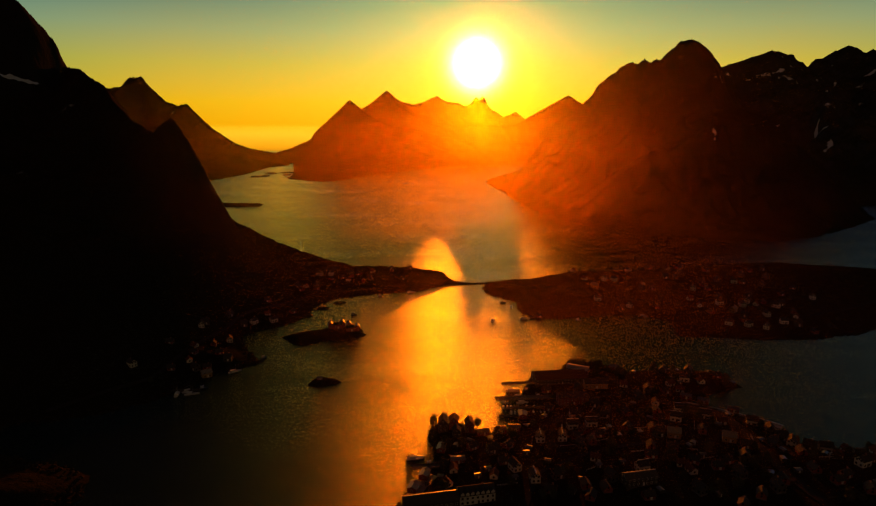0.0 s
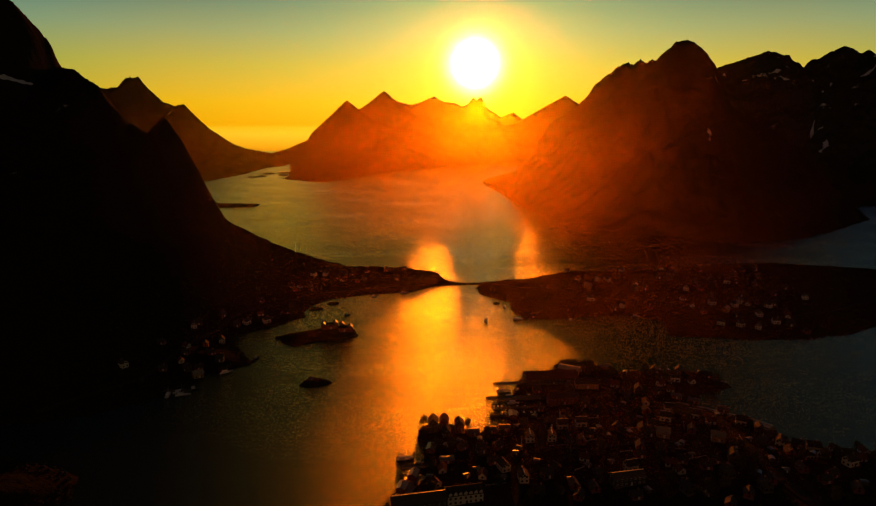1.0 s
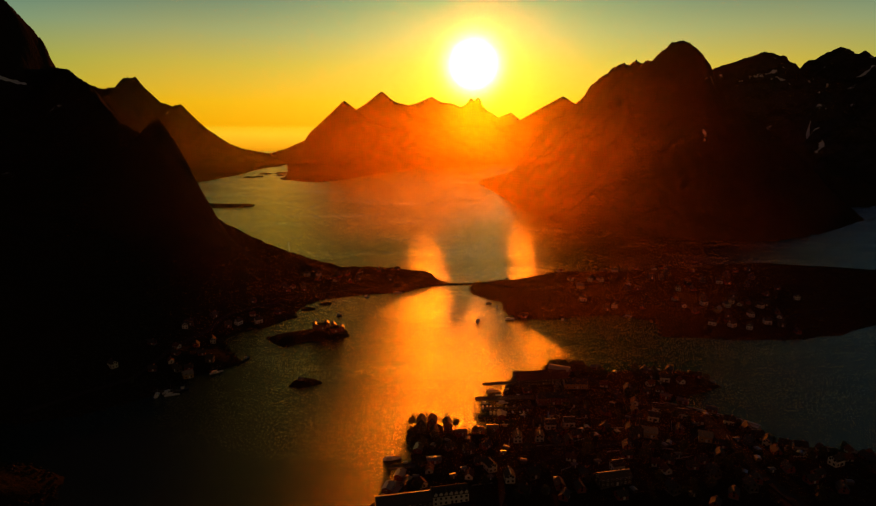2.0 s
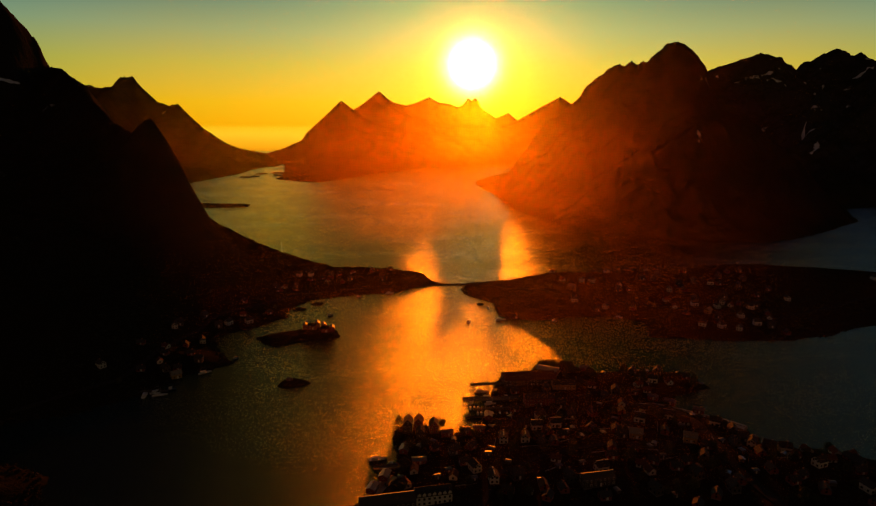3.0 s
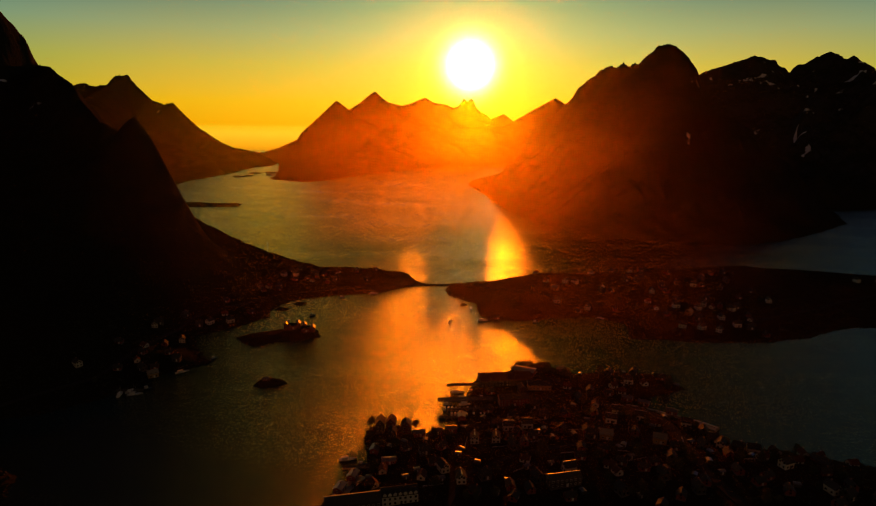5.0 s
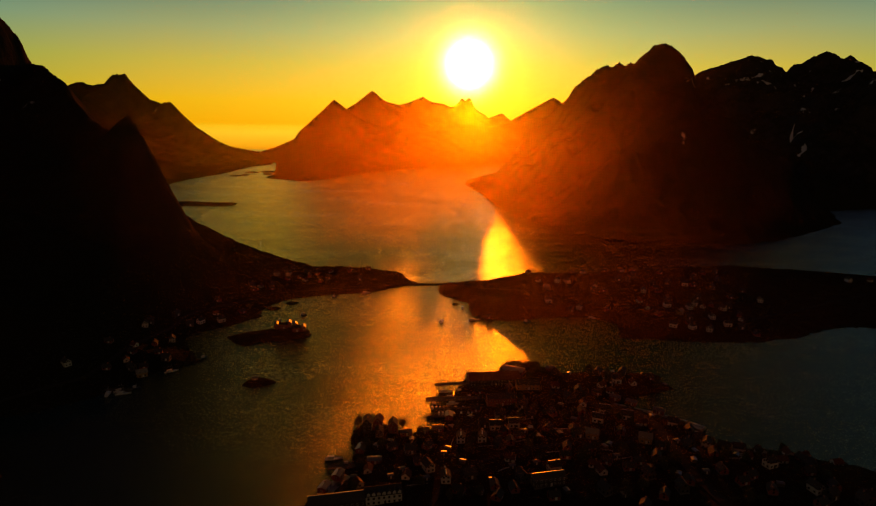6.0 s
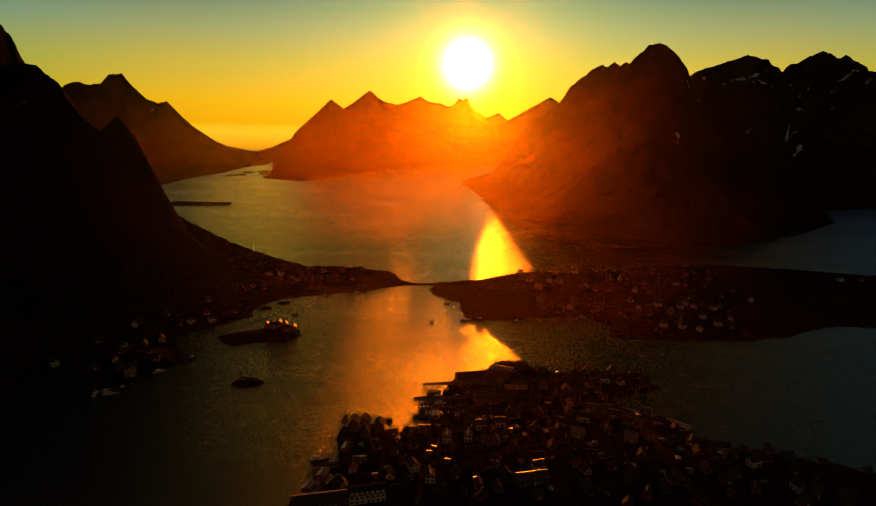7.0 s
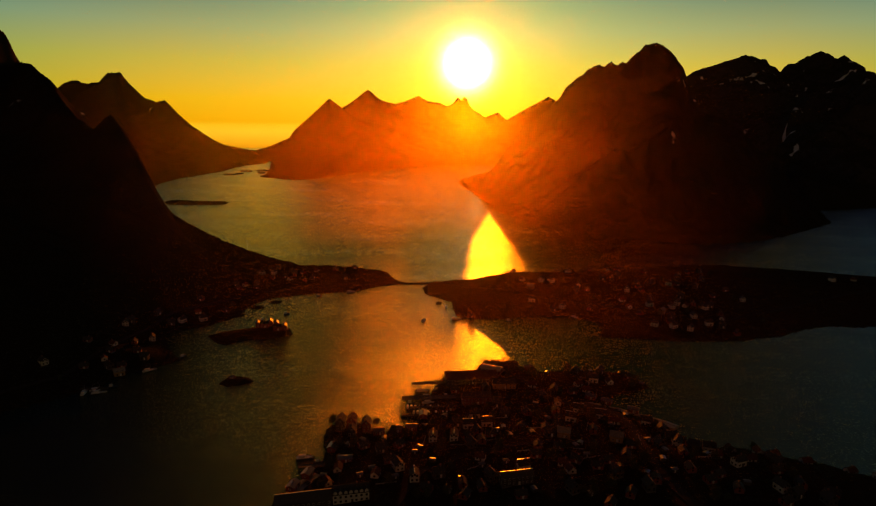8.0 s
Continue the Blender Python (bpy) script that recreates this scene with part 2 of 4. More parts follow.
far_west = Land(
    [(-883, 2244), (-864, 2365), (-845, 2630), (-869, 3001), (-800, 3184), (-850, 3500), (-1000, 3800), (-1050, 4300), (-1300, 4700), (-3300, 4750),
     (-3300, 2000), (-1500, 1700), (-950, 1750), (-850, 1936)],
    [[(-3000, 4300, 420), (-2541, 4300, 424), (-2490, 4300, 466), (-2419, 4300, 485), (-2326, 4300, 464), (-2248, 4300, 477), (-2185, 4300, 533), (-2064, 4250, 534),
      (-1965, 4150, 456), (-1800, 4000, 354), (-1729, 3950, 339), (-1692, 3930, 325), (-1657, 3900, 335), (-1608, 3860, 334), (-1569, 3820, 306), (-1477, 3720, 256),
      (-1398, 3620, 187), (-1304, 3550, 163), (-1197, 3450, 110), (-1116, 3420, 87), (-1086, 3440, 75), (-1041, 3600, 53), (-1088, 3900, 34)],
     [(-2064, 4250, 534), (-1900, 3300, 300), (-1600, 2500, 170), (-1350, 2100, 100)]],
    12.0, 2.4, 0.30, 12.0, 20.0, 11, 320.0)
far_west.build("mountain", MOUNTAIN, "distant hazy mountain ridge sloping down to the fjord", "mountain", "structure")

middle = Land(
    [(-631, 2447), (-600, 2350), (-440, 2231), (-343, 2427), (-233, 2725), (22, 3108), (444, 3504), (900, 3600), (1500, 3600), (1600, 4850), (-1300, 4850),
     (-1150, 4000), (-950, 3600), (-830, 3350), (-720, 2900), (-650, 2600)],
    [[(-1088, 3900, 34), (-954, 3800, 67), (-807, 3700, 121), (-781, 3700, 161), (-663, 3780, 278), (-578, 3809, 364), (-519, 4000, 303), (-396, 4351, 449),
      (-312, 4420, 380), (-216, 4500, 359), (-137, 4580, 386), (-42, 4634, 430), (29, 4640, 381), (110, 4640, 374), (165, 4640, 350), (205, 4640, 364), (225, 4640, 386), (240, 4640, 415), (258, 4640, 411), (270, 4640, 391), (285, 4640, 410), (300, 4640, 421), (315, 4640, 409), (340, 4640, 350),
      (372, 4640, 322), (410, 4640, 305), (451, 4640, 271),
      (555, 4640, 310), (615, 4600, 258), (755, 4350, 351), (855, 4218, 412), (937, 4200, 358), (1146, 4100, 250), (1500, 4000, 240)]],
    11.0, 1.45, 0.22, 3.0, 16.0, 23, 280.0)
middle.build("mountain", MOUNTAIN, "hazy backlit mountain massif with jagged peaks", "mountain", "structure")

right = Land(
    [(160, 2266), (183, 2003), (229, 1492), (300, 1250), (400, 1150), (520, 1095), (610, 1090), (700, 1124), (860, 1250), (985, 1352), (1090, 1560),
     (1100, 1900), (1000, 2200), (720, 2330), (430, 2290), (240, 2300)],
    [[(162, 2240, 9), (274, 2120, 55), (321, 2050, 109), (350, 1990, 180), (368, 1950, 225), (396, 1900, 243), (444, 1830, 298), (451, 1815, 319), (473, 1790, 343),
      (492, 1775, 355), (499, 1765, 368), (524, 1748, 381), (539, 1738, 373), (555, 1725, 386), (568, 1715, 375), (581, 1705, 384), (587, 1700, 381), (609, 1680, 406),
      (624, 1662, 423), (646, 1642, 425), (668, 1622, 412), (673, 1605, 396), (678, 1580, 364), (685, 1556, 331), (729, 1530, 250), (860, 1700, 230), (960, 1950, 240)]],
    5.0, 1.25, 0.55, 8.0, 12.0, 31, 180.0)
right.build("mountain", MOUNTAIN, "massive dark rock mountain with a blunt summit", "mountain", "structure")

far_right = Land(
    [(1060, 1560), (1147, 1600), (1301, 1647), (1500, 1660), (1900, 1650), (2500, 1700), (2800, 2600), (2500, 3500), (1300, 3500), (900, 3000), (850, 2300)],
    [[(950, 2300, 250), (1197, 2840, 431), (1238, 2840, 456), (1272, 2840, 474), (1334, 2840, 492), (1396, 2840, 512), (1440, 2840, 525), (1482, 2840, 540),
      (1521, 2840, 534), (1554, 2840, 519), (1576, 2840, 525), (1595, 2840, 493), (1625, 2840, 486), (1648, 2840, 467), (1679, 2840, 504), (1709, 2840, 505),
      (1742, 2840, 525), (1757, 2830, 538), (1813, 2830, 556), (1856, 2830, 547), (1882, 2810, 524), (1909, 2810, 543), (1952, 2810, 515), (1992, 2790, 494),
      (2015, 2790, 410), (2059, 2790, 440), (2300, 2700, 480), (2500, 2600, 400)]],
    9.0, 1.3, 0.55, 11.0, 14.0, 37, 240.0)
far_right.build("mountain", SNOWY, "dark mountain range with old snow in high gullies", "mountain", "structure")

east = Land(
    [(58, 768), (57, 729), (91, 693), (92, 645), (106, 633), (136, 630), (214, 647), (249, 622), (237, 574), (302, 568), (380, 567), (430, 587), (492, 619),
     (551, 617), (640, 640), (760, 700), (780, 830), (705, 850), (645, 870), (560, 895), (430, 890), (284, 850), (188, 835), (117, 800), (61, 786)],
    [[(66, 774, 4), (112, 760, 10), (141, 748, 19), (166, 738, 27), (248, 740, 26), (320, 760, 26), (379, 780, 25), (459, 790, 27), (519, 790, 22), (592, 780, 18), (700, 770, 12)]],
    3.5, 0.9, 0.25, 1.2, 5.0, 41, 60.0)
east.build("island", SHORE, "low grassy island hill dotted with small houses", "island", "structure")

village = Land(
    [(-24, 285), (-12, 320), (2, 340), (-4, 360), (-4, 390), (18, 388), (30, 376), (56, 380), (58, 410), (66, 430), (76, 474), (103, 490), (134, 497), (150, 482), (189, 488),
     (231, 483), (243, 456), (201, 436), (193, 426), (233, 394), (241, 362), (285, 356), (345, 326), (460, 300), (480, 180), (300, 130), (0, 140), (-60, 220)],
    [[(40, 270, 6), (60, 330, 6), (120, 350, 9), (180, 372, 10), (200, 340, 11), (270, 310, 12), (360, 270, 12)], [(100, 440, 3.5), (140, 460, 4), (220, 468, 6)], [(120, 350, 9), (130, 400, 5), (110, 440, 3.5)]],
    2.5, 0.6, 0.3, 0.5, 3.0, 53, 30.0)
village.build("island", SHORE, "low rocky island covered by a fishing village", "island", "structure")


def snow_material():
    def build(n, p):
        pos = n.add("ShaderNodeNewGeometry").outputs["Position"]
        n.put(p, "Base Color", n.mix(n.noise(pos, 0.15, 5.0, 0.65), (0.45, 0.46, 0.48, 1), (0.80, 0.83, 0.88, 1)))
        n.put(p, "Roughness", 0.8)
        bump(n, p, n.noise(pos, 0.5, 4.0, 0.6), 0.5, 0.4)
    return material("old_snow", build)


SNOW = snow_material()


def snow_patch(land, x, y, along, across, turn, bend, seed):
    """An old snow field lying in a gully: ragged, bent, draped on the rock."""
    bm, rows, n, m = bmesh.new(), [], 26, 7
    c, s = math.cos(radians(turn)), math.sin(radians(turn))
    for i in range(n + 1):
        u = i / n * 2 - 1
        mid = bend * (u * u - 0.4) + across * 0.7 * noise.noise((u * 2.2, seed, 0.3))
        half = across * max(0.03, (1 - u * u) ** 0.5 * (0.75 + 0.9 * noise.noise((u * 4.1, seed, 7.7))))
        row = []
        for j in range(m + 1):
            v = mid + half * (j / m * 2 - 1)
            px, py = x + c * u * along - s * v, y + s * u * along + c * v
            row.append(bm.verts.new((px, py, land.at(px, py) + 0.9)))
        rows.append(row)
    for p, q in zip(rows, rows[1:]):
        for j in range(m):
            bm.faces.new((p[j], p[j + 1], q[j + 1], q[j]))
    mesh = bpy.data.meshes.new("snow_patch")
    bm.to_mesh(mesh)
    bm.free()
    mesh.materials.append(SNOW)
    return tagged(new("snow_patch", mesh), "grey old snow lying in a high rock gully", "snow", kind="structure")


for land, x, y, along, across, turn, bend, seed in (
        (far_right, 1832, 2652, 52, 9, 8, 10, 1), (far_right, 1322, 2158, 38, 8, 80, -16, 2), (far_right, 1266, 2003, 26, 10, 40, 6, 3),
        (far_right, 1668, 2660, 16, 5, 60, 4, 4), (far_right, 1536, 2494, 22, 4, 50, 3, 5), (far_right, 1329, 2721, 12, 5, 20, 2, 6),
        (west, -689, 1010, 28, 2.5, 52, 2, 7)):
    snow_patch(land, x, y, along, across, turn, bend, seed)


def haze_material():
    """Evening haze, standing in for lens glare too: each fine shred sends light onwards, most of it close to the way it
    came.
    """
    m = bpy.data.materials.new("sea_haze_and_glare")
    m.use_nodes = True
    n = Nodes(m.node_tree)
    tight = n.add("ShaderNodeBsdfRefraction", Color=(0.72, 1.0, 0.06, 1), Roughness=0.33, IOR=1.22)
    close = n.add("ShaderNodeBsdfRefraction", Color=(0.80, 0.85, 0.06, 1), Roughness=0.55, IOR=1.25)
    wide = n.add("ShaderNodeBsdfRefraction", Color=(0.95, 0.43, 0.01, 1), Roughness=1.0, IOR=1.35)
    even = n.add("ShaderNodeBsdfTranslucent", Color=(0.9, 0.31, 0.01, 1))
    mixed = n.add("ShaderNodeMixShader", i0=0.22, i1=close.outputs[0], i2=tight.outputs[0])
    mixed = n.add("ShaderNodeMixShader", i0=0.50, i1=mixed.outputs[0], i2=wide.outputs[0])
    mixed = n.add("ShaderNodeMixShader", i0=0.14, i1=mixed.outputs[0], i2=even.outputs[0])
    n.add("ShaderNodeOutputMaterial", Surface=mixed.outputs[0])
    return m


HAZE = haze_material()


def haze_bank(depth, middle, reach, limits, base, fall, top, foot, share, length, thick, seed):
    """A bank of haze and stand-in glare over the fjord: very many hair-thin, nearly level shreds hanging in the air,
    densest low down, thinning upwards and sideways.
    """
    rng = np.random.default_rng(seed)
    area = reach * math.sqrt(math.pi) * fall * (1 - math.exp(-top / fall))
    count = int(area * share / (0.5 * length * thick))
    x = middle + rng.normal(0, reach / math.sqrt(2), count)
    y = rng.uniform(depth[0], depth[1], count)
    z = -fall * np.log(1 - rng.uniform(0, 1, count) * (1 - math.exp(-top / fall)))
    wisp = 0.75 + 0.5 * fbm(x / 3, z * 1.4 + y * 0.3, 90.0, 3, seed)
    keep = (x > limits[0]) & (x < limits[1]) & (rng.uniform(0, 1, count) < wisp) & (rng.uniform(0, 1, count) < np.clip(z / foot, 0.0, 1.0) * np.clip((top - z) / (0.55 * top), 0.0, 1.0))
    x, y, z = x[keep], y[keep], z[keep] + base
    n = len(x)
    half, turn = length * rng.uniform(0.25, 0.75, n), rng.normal(0, 0.12, n)
    cx, cz = np.cos(turn) * half, np.sin(turn) * half
    wx, wz = -np.sin(turn) * thick * 0.5, np.cos(turn) * thick * 0.5
    lean = rng.normal(0, thick * 0.12, n)
    verts = np.empty((n, 3, 3))
    for k, (a, b) in enumerate(((-1, -1), (1, 0), (-1, 1))):
        verts[:, k, 0] = x + a * cx + b * wx
        verts[:, k, 1] = y + b * lean
        verts[:, k, 2] = z + a * cz + b * wz
    mesh = bpy.data.meshes.new("haze")
    mesh.vertices.add(3 * n)
    mesh.vertices.foreach_set("co", verts.ravel())
    mesh.loops.add(3 * n)
    mesh.loops.foreach_set("vertex_index", np.arange(3 * n, dtype=np.int32))
    mesh.polygons.add(n)
    mesh.polygons.foreach_set("loop_start", np.arange(0, 3 * n, 3, dtype=np.int32))
    mesh.update(calc_edges=True)
    mesh.materials.append(HAZE)
    return tagged(new("haze", mesh), "thin golden shreds standing for evening haze and glare", "haze", kind="stuff")


# the three nearest banks stand in for lens glare over village and mountains
haze_bank((430, 560), 90, 240, (-200, 520), 20, 150, 150, 30, 0.085, 12.0, 0.0033, 3)
haze_bank((240, 320), 110, 170, (-60, 420), 35, 100, 120, 20, 0.042, 9.0, 0.0023, 9)
haze_bank((480, 890), 40, 190, (-400, 900), 75, 240, 290, 50, 0.18, 15.0, 0.0030, 1)
haze_bank((905, 1060), 60, 290, (-330, 1200), 0, 260, 380, 25, 0.17, 21.0, 0.0047, 2)
haze_bank((1120, 2200), -600, 620, (-1500, 170), 0, 200, 380, 30, 0.20, 30.0, 0.0095, 5)
haze_bank((2300, 3200), -250, 900, (-1900, 800), 0, 220, 440, 30, 0.075, 48.0, 0.018, 7)


# ---- materials of the things ----
def painted_wood(name, colour, rough=0.7):
    """Weathered painted boards."""
    def build(n, p):
        pos = n.add("ShaderNodeTexCoord").outputs["Object"]
        board = n.noise(pos, 3.0, 3.0, 0.6, (1.0, 1.0, 0.08))
        wear = n.noise(pos, 0.5, 5.0, 0.65)
        tone = n.add("ShaderNodeObjectInfo").outputs["Random"]
        c = n.mix(board, tuple(v * 0.7 for v in colour) + (1,), tuple(min(v * 1.2, 0.85) for v in colour) + (1,))
        c = n.mix(n.ramp(wear, [(0.55, (0, 0, 0)), (0.75, (0.5, 0.5, 0.5))]), c, (0.16, 0.14, 0.12, 1))
        c = n.mix(n.math("MULTIPLY", tone, 0.25), c, (0.12, 0.10, 0.09, 1))
        n.put(p, "Base Color", c)
        n.put(p, "Roughness", rough)
        bump(n, p, board, 0.5, 0.03)
    return material(name, build)


def roofing(name, colour, rough):
    """Slate or sheet roofing in courses, streaked by weather."""
    def build(n, p):
        pos = n.add("ShaderNodeTexCoord").outputs["Object"]
        course = n.add("ShaderNodeTexWave", {"bands_direction": "Z"}, Vector=pos, Scale=2.2, Distortion=0.6, Detail=2.0).outputs[1]
        stain = n.noise(pos, 0.7, 5.0, 0.65)
        tone = n.add("ShaderNodeObjectInfo").outputs["Random"]
        c = n.mix(stain, tuple(v * 0.6 for v in colour) + (1,), tuple(v * 1.6 for v in colour) + (1,))
        n.put(p, "Base Color", n.mix(n.math("MULTIPLY", tone, 0.35), c, (0.07, 0.055, 0.05, 1)))
        n.put(p, "Roughness", n.math("MULTIPLY_ADD", stain, 0.25, rough))
        n.put(p, "Specular IOR Level", 0.25)
        bump(n, p, course, 0.4, 0.05)
    return material(name, build)


def plain(name, colour, rough, metal=0.0, scale=2.0):
    def build(n, p):
        pos = n.add("ShaderNodeTexCoord").outputs["Object"]
        v = n.noise(pos, scale, 5.0, 0.6)
        n.put(p, "Base Color", n.mix(v, tuple(c * 0.65 for c in colour) + (1,), tuple(min(c * 1.3, 0.9) for c in colour) + (1,)))
        n.put(p, "Roughness", rough)
        n.put(p, "Metallic", metal)
        n.put(p, "Specular IOR Level", 0.0 if rough > 0.9 else 0.5)
        bump(n, p, v, 0.3, 0.02)
    return material(name, build)


WHITE, RED, OCHRE, DARK = painted_wood("white_boards", (0.70, 0.68, 0.62)), painted_wood("red_boards", (0.26, 0.035, 0.02)), painted_wood("ochre_boards", (0.42, 0.26, 0.08)), painted_wood("tarred_boards", (0.06, 0.045, 0.035))
SLATE, TIN, TURF = roofing("slate_roof", (0.050, 0.046, 0.046), 0.80), roofing("sheet_metal_roof", (0.085, 0.075, 0.065), 0.62), roofing("red_tile_roof", (0.12, 0.04, 0.027), 0.85)
PALE = roofing("pale_sheet_roof", (0.27, 0.24, 0.21), 0.6)
BRIGHT = plain("bright_sheet_metal", (0.16, 0.15, 0.14), 0.42, 0.4)
GLOSSY = plain("dark_sheet_metal", (0.020, 0.018, 0.016), 0.55, 1.0)
STONE, TIMBER, STEEL = plain("foundation_stone", (0.14, 0.13, 0.12), 0.9), plain("old_timber", (0.07, 0.055, 0.04), 0.85), plain("galvanised_steel", (0.45, 0.44, 0.42), 0.3, 1.0)
ASPHALT, HULL, BRICK = plain("asphalt", (0.045, 0.038, 0.032), 0.95, 0.0, 0.6), plain("white_hull_paint", (0.65, 0.65, 0.63), 0.35), plain("chimney_brick", (0.24, 0.12, 0.08), 0.9)
BLUE, LEAF, BARK = plain("blue_hull_paint", (0.03, 0.06, 0.16), 0.35), plain("leaves", (0.045, 0.050, 0.016), 0.7, 0.0, 0.8), plain("bark", (0.08, 0.06, 0.045), 0.9)
GLASS = plain("window_glass", (0.015, 0.016, 0.018), 0.06)
ROCK = land_material("skerry_rock", (0.030, 0.026, 0.014), (0.06, 0.048, 0.038), 6.0)


# ---- building blocks ----
def part(name, bm, mat, parent=None, label=""):
    """Links a bmesh as one mesh object under its parent."""
    mesh = bpy.data.meshes.new(name)
    bm.to_mesh(mesh)
    bm.free()
    mesh.materials.append(mat)
    ob = new(name, mesh)
    if parent:
        ob.parent = parent
    return tagged(ob, label)


def shared(name, source, place, parent):
    """One more object on the mesh of an alike part."""
    ob = new(name, source.data)
    ob.parent = parent
    ob.matrix_basis = place
    return ob


def block(bm, x0, x1, y0, y1, z0, z1):
    v = [bm.verts.new((x, y, z)) for z in (z0, z1) for x, y in ((x0, y0), (x1, y0), (x1, y1), (x0, y1))]
    for f in ((3, 2, 1, 0), (4, 5, 6, 7), (0, 1, 5, 4), (1, 2, 6, 5), (2, 3, 7, 6), (3, 0, 4, 7)):
        bm.faces.new([v[i] for i in f])


def blocks(*sizes):
    bm = bmesh.new()
    for s in sizes:
        block(bm, *s)
    return bm


def prism(bm, rings):
    """Skin between equal rings of points, closed at both ends."""
    rows = [[bm.verts.new(p) for p in ring] for ring in rings]
    n = len(rows[0])
    for a, b in zip(rows, rows[1:]):
        for i in range(n):
            bm.faces.new((a[i], a[(i + 1) % n], b[(i + 1) % n], b[i]))
    bm.faces.new(rows[0][::-1]), bm.faces.new(rows[-1])


def rod(bm, a, b, ra, rb, n=6):
    a, b = Vector(a), Vector(b)
    q = (b - a).to_track_quat("Z", "Y")
    prism(bm, [[c + q @ Vector((r * math.cos(k * math.tau / n), r * math.sin(k * math.tau / n), 0)) for k in range(n)] for c, r in ((a, ra), (b, rb))])


def rods(*lines):
    bm = bmesh.new()
    for line in lines:
        rod(bm, *line)
    return bm


def gable_walls(w, d, h, rise):
    bm = bmesh.new()
    ring = [(-d / 2, 0), (d / 2, 0), (d / 2, h), (0, h + rise), (-d / 2, h)]
    prism(bm, [[(x, y, z) for y, z in ring] for x in (-w / 2, w / 2)])
    return bm


def gable_roof(w, d, h, rise, over=0.45, thick=0.22):
    """Two slabs meeting at the ridge, overhanging walls and gables."""
    bm = bmesh.new()
    slope = rise / (d / 2)
    e = d / 2 + over
    ring = [(-e, h - slope * over), (0, h + rise), (e, h - slope * over), (e, h - slope * over + thick), (0, h + rise + thick * 1.25), (-e, h - slope * over + thick)]
    prism(bm, [[(x, y, z + 0.02) for y, z in ring] for x in (-w / 2 - over, w / 2 + over)])
    bmesh.ops.recalc_face_normals(bm, faces=bm.faces)
    return bm


def ridge_strip(half, z):
    """A broad folded metal strip over the ridge, added to glint in the sun."""
    bm = bmesh.new()
    ring = [(-0.4, -0.12), (0, -0.03), (0.4, -0.12), (0.4, -0.06), (0.06, 0.05), (-0.06, 0.05), (-0.4, -0.06)]
    prism(bm, [[(x, y, z + dz) for y, dz in ring] for x in (-half, half)])
    bmesh.ops.recalc_face_normals(bm, faces=bm.faces)
    return bm


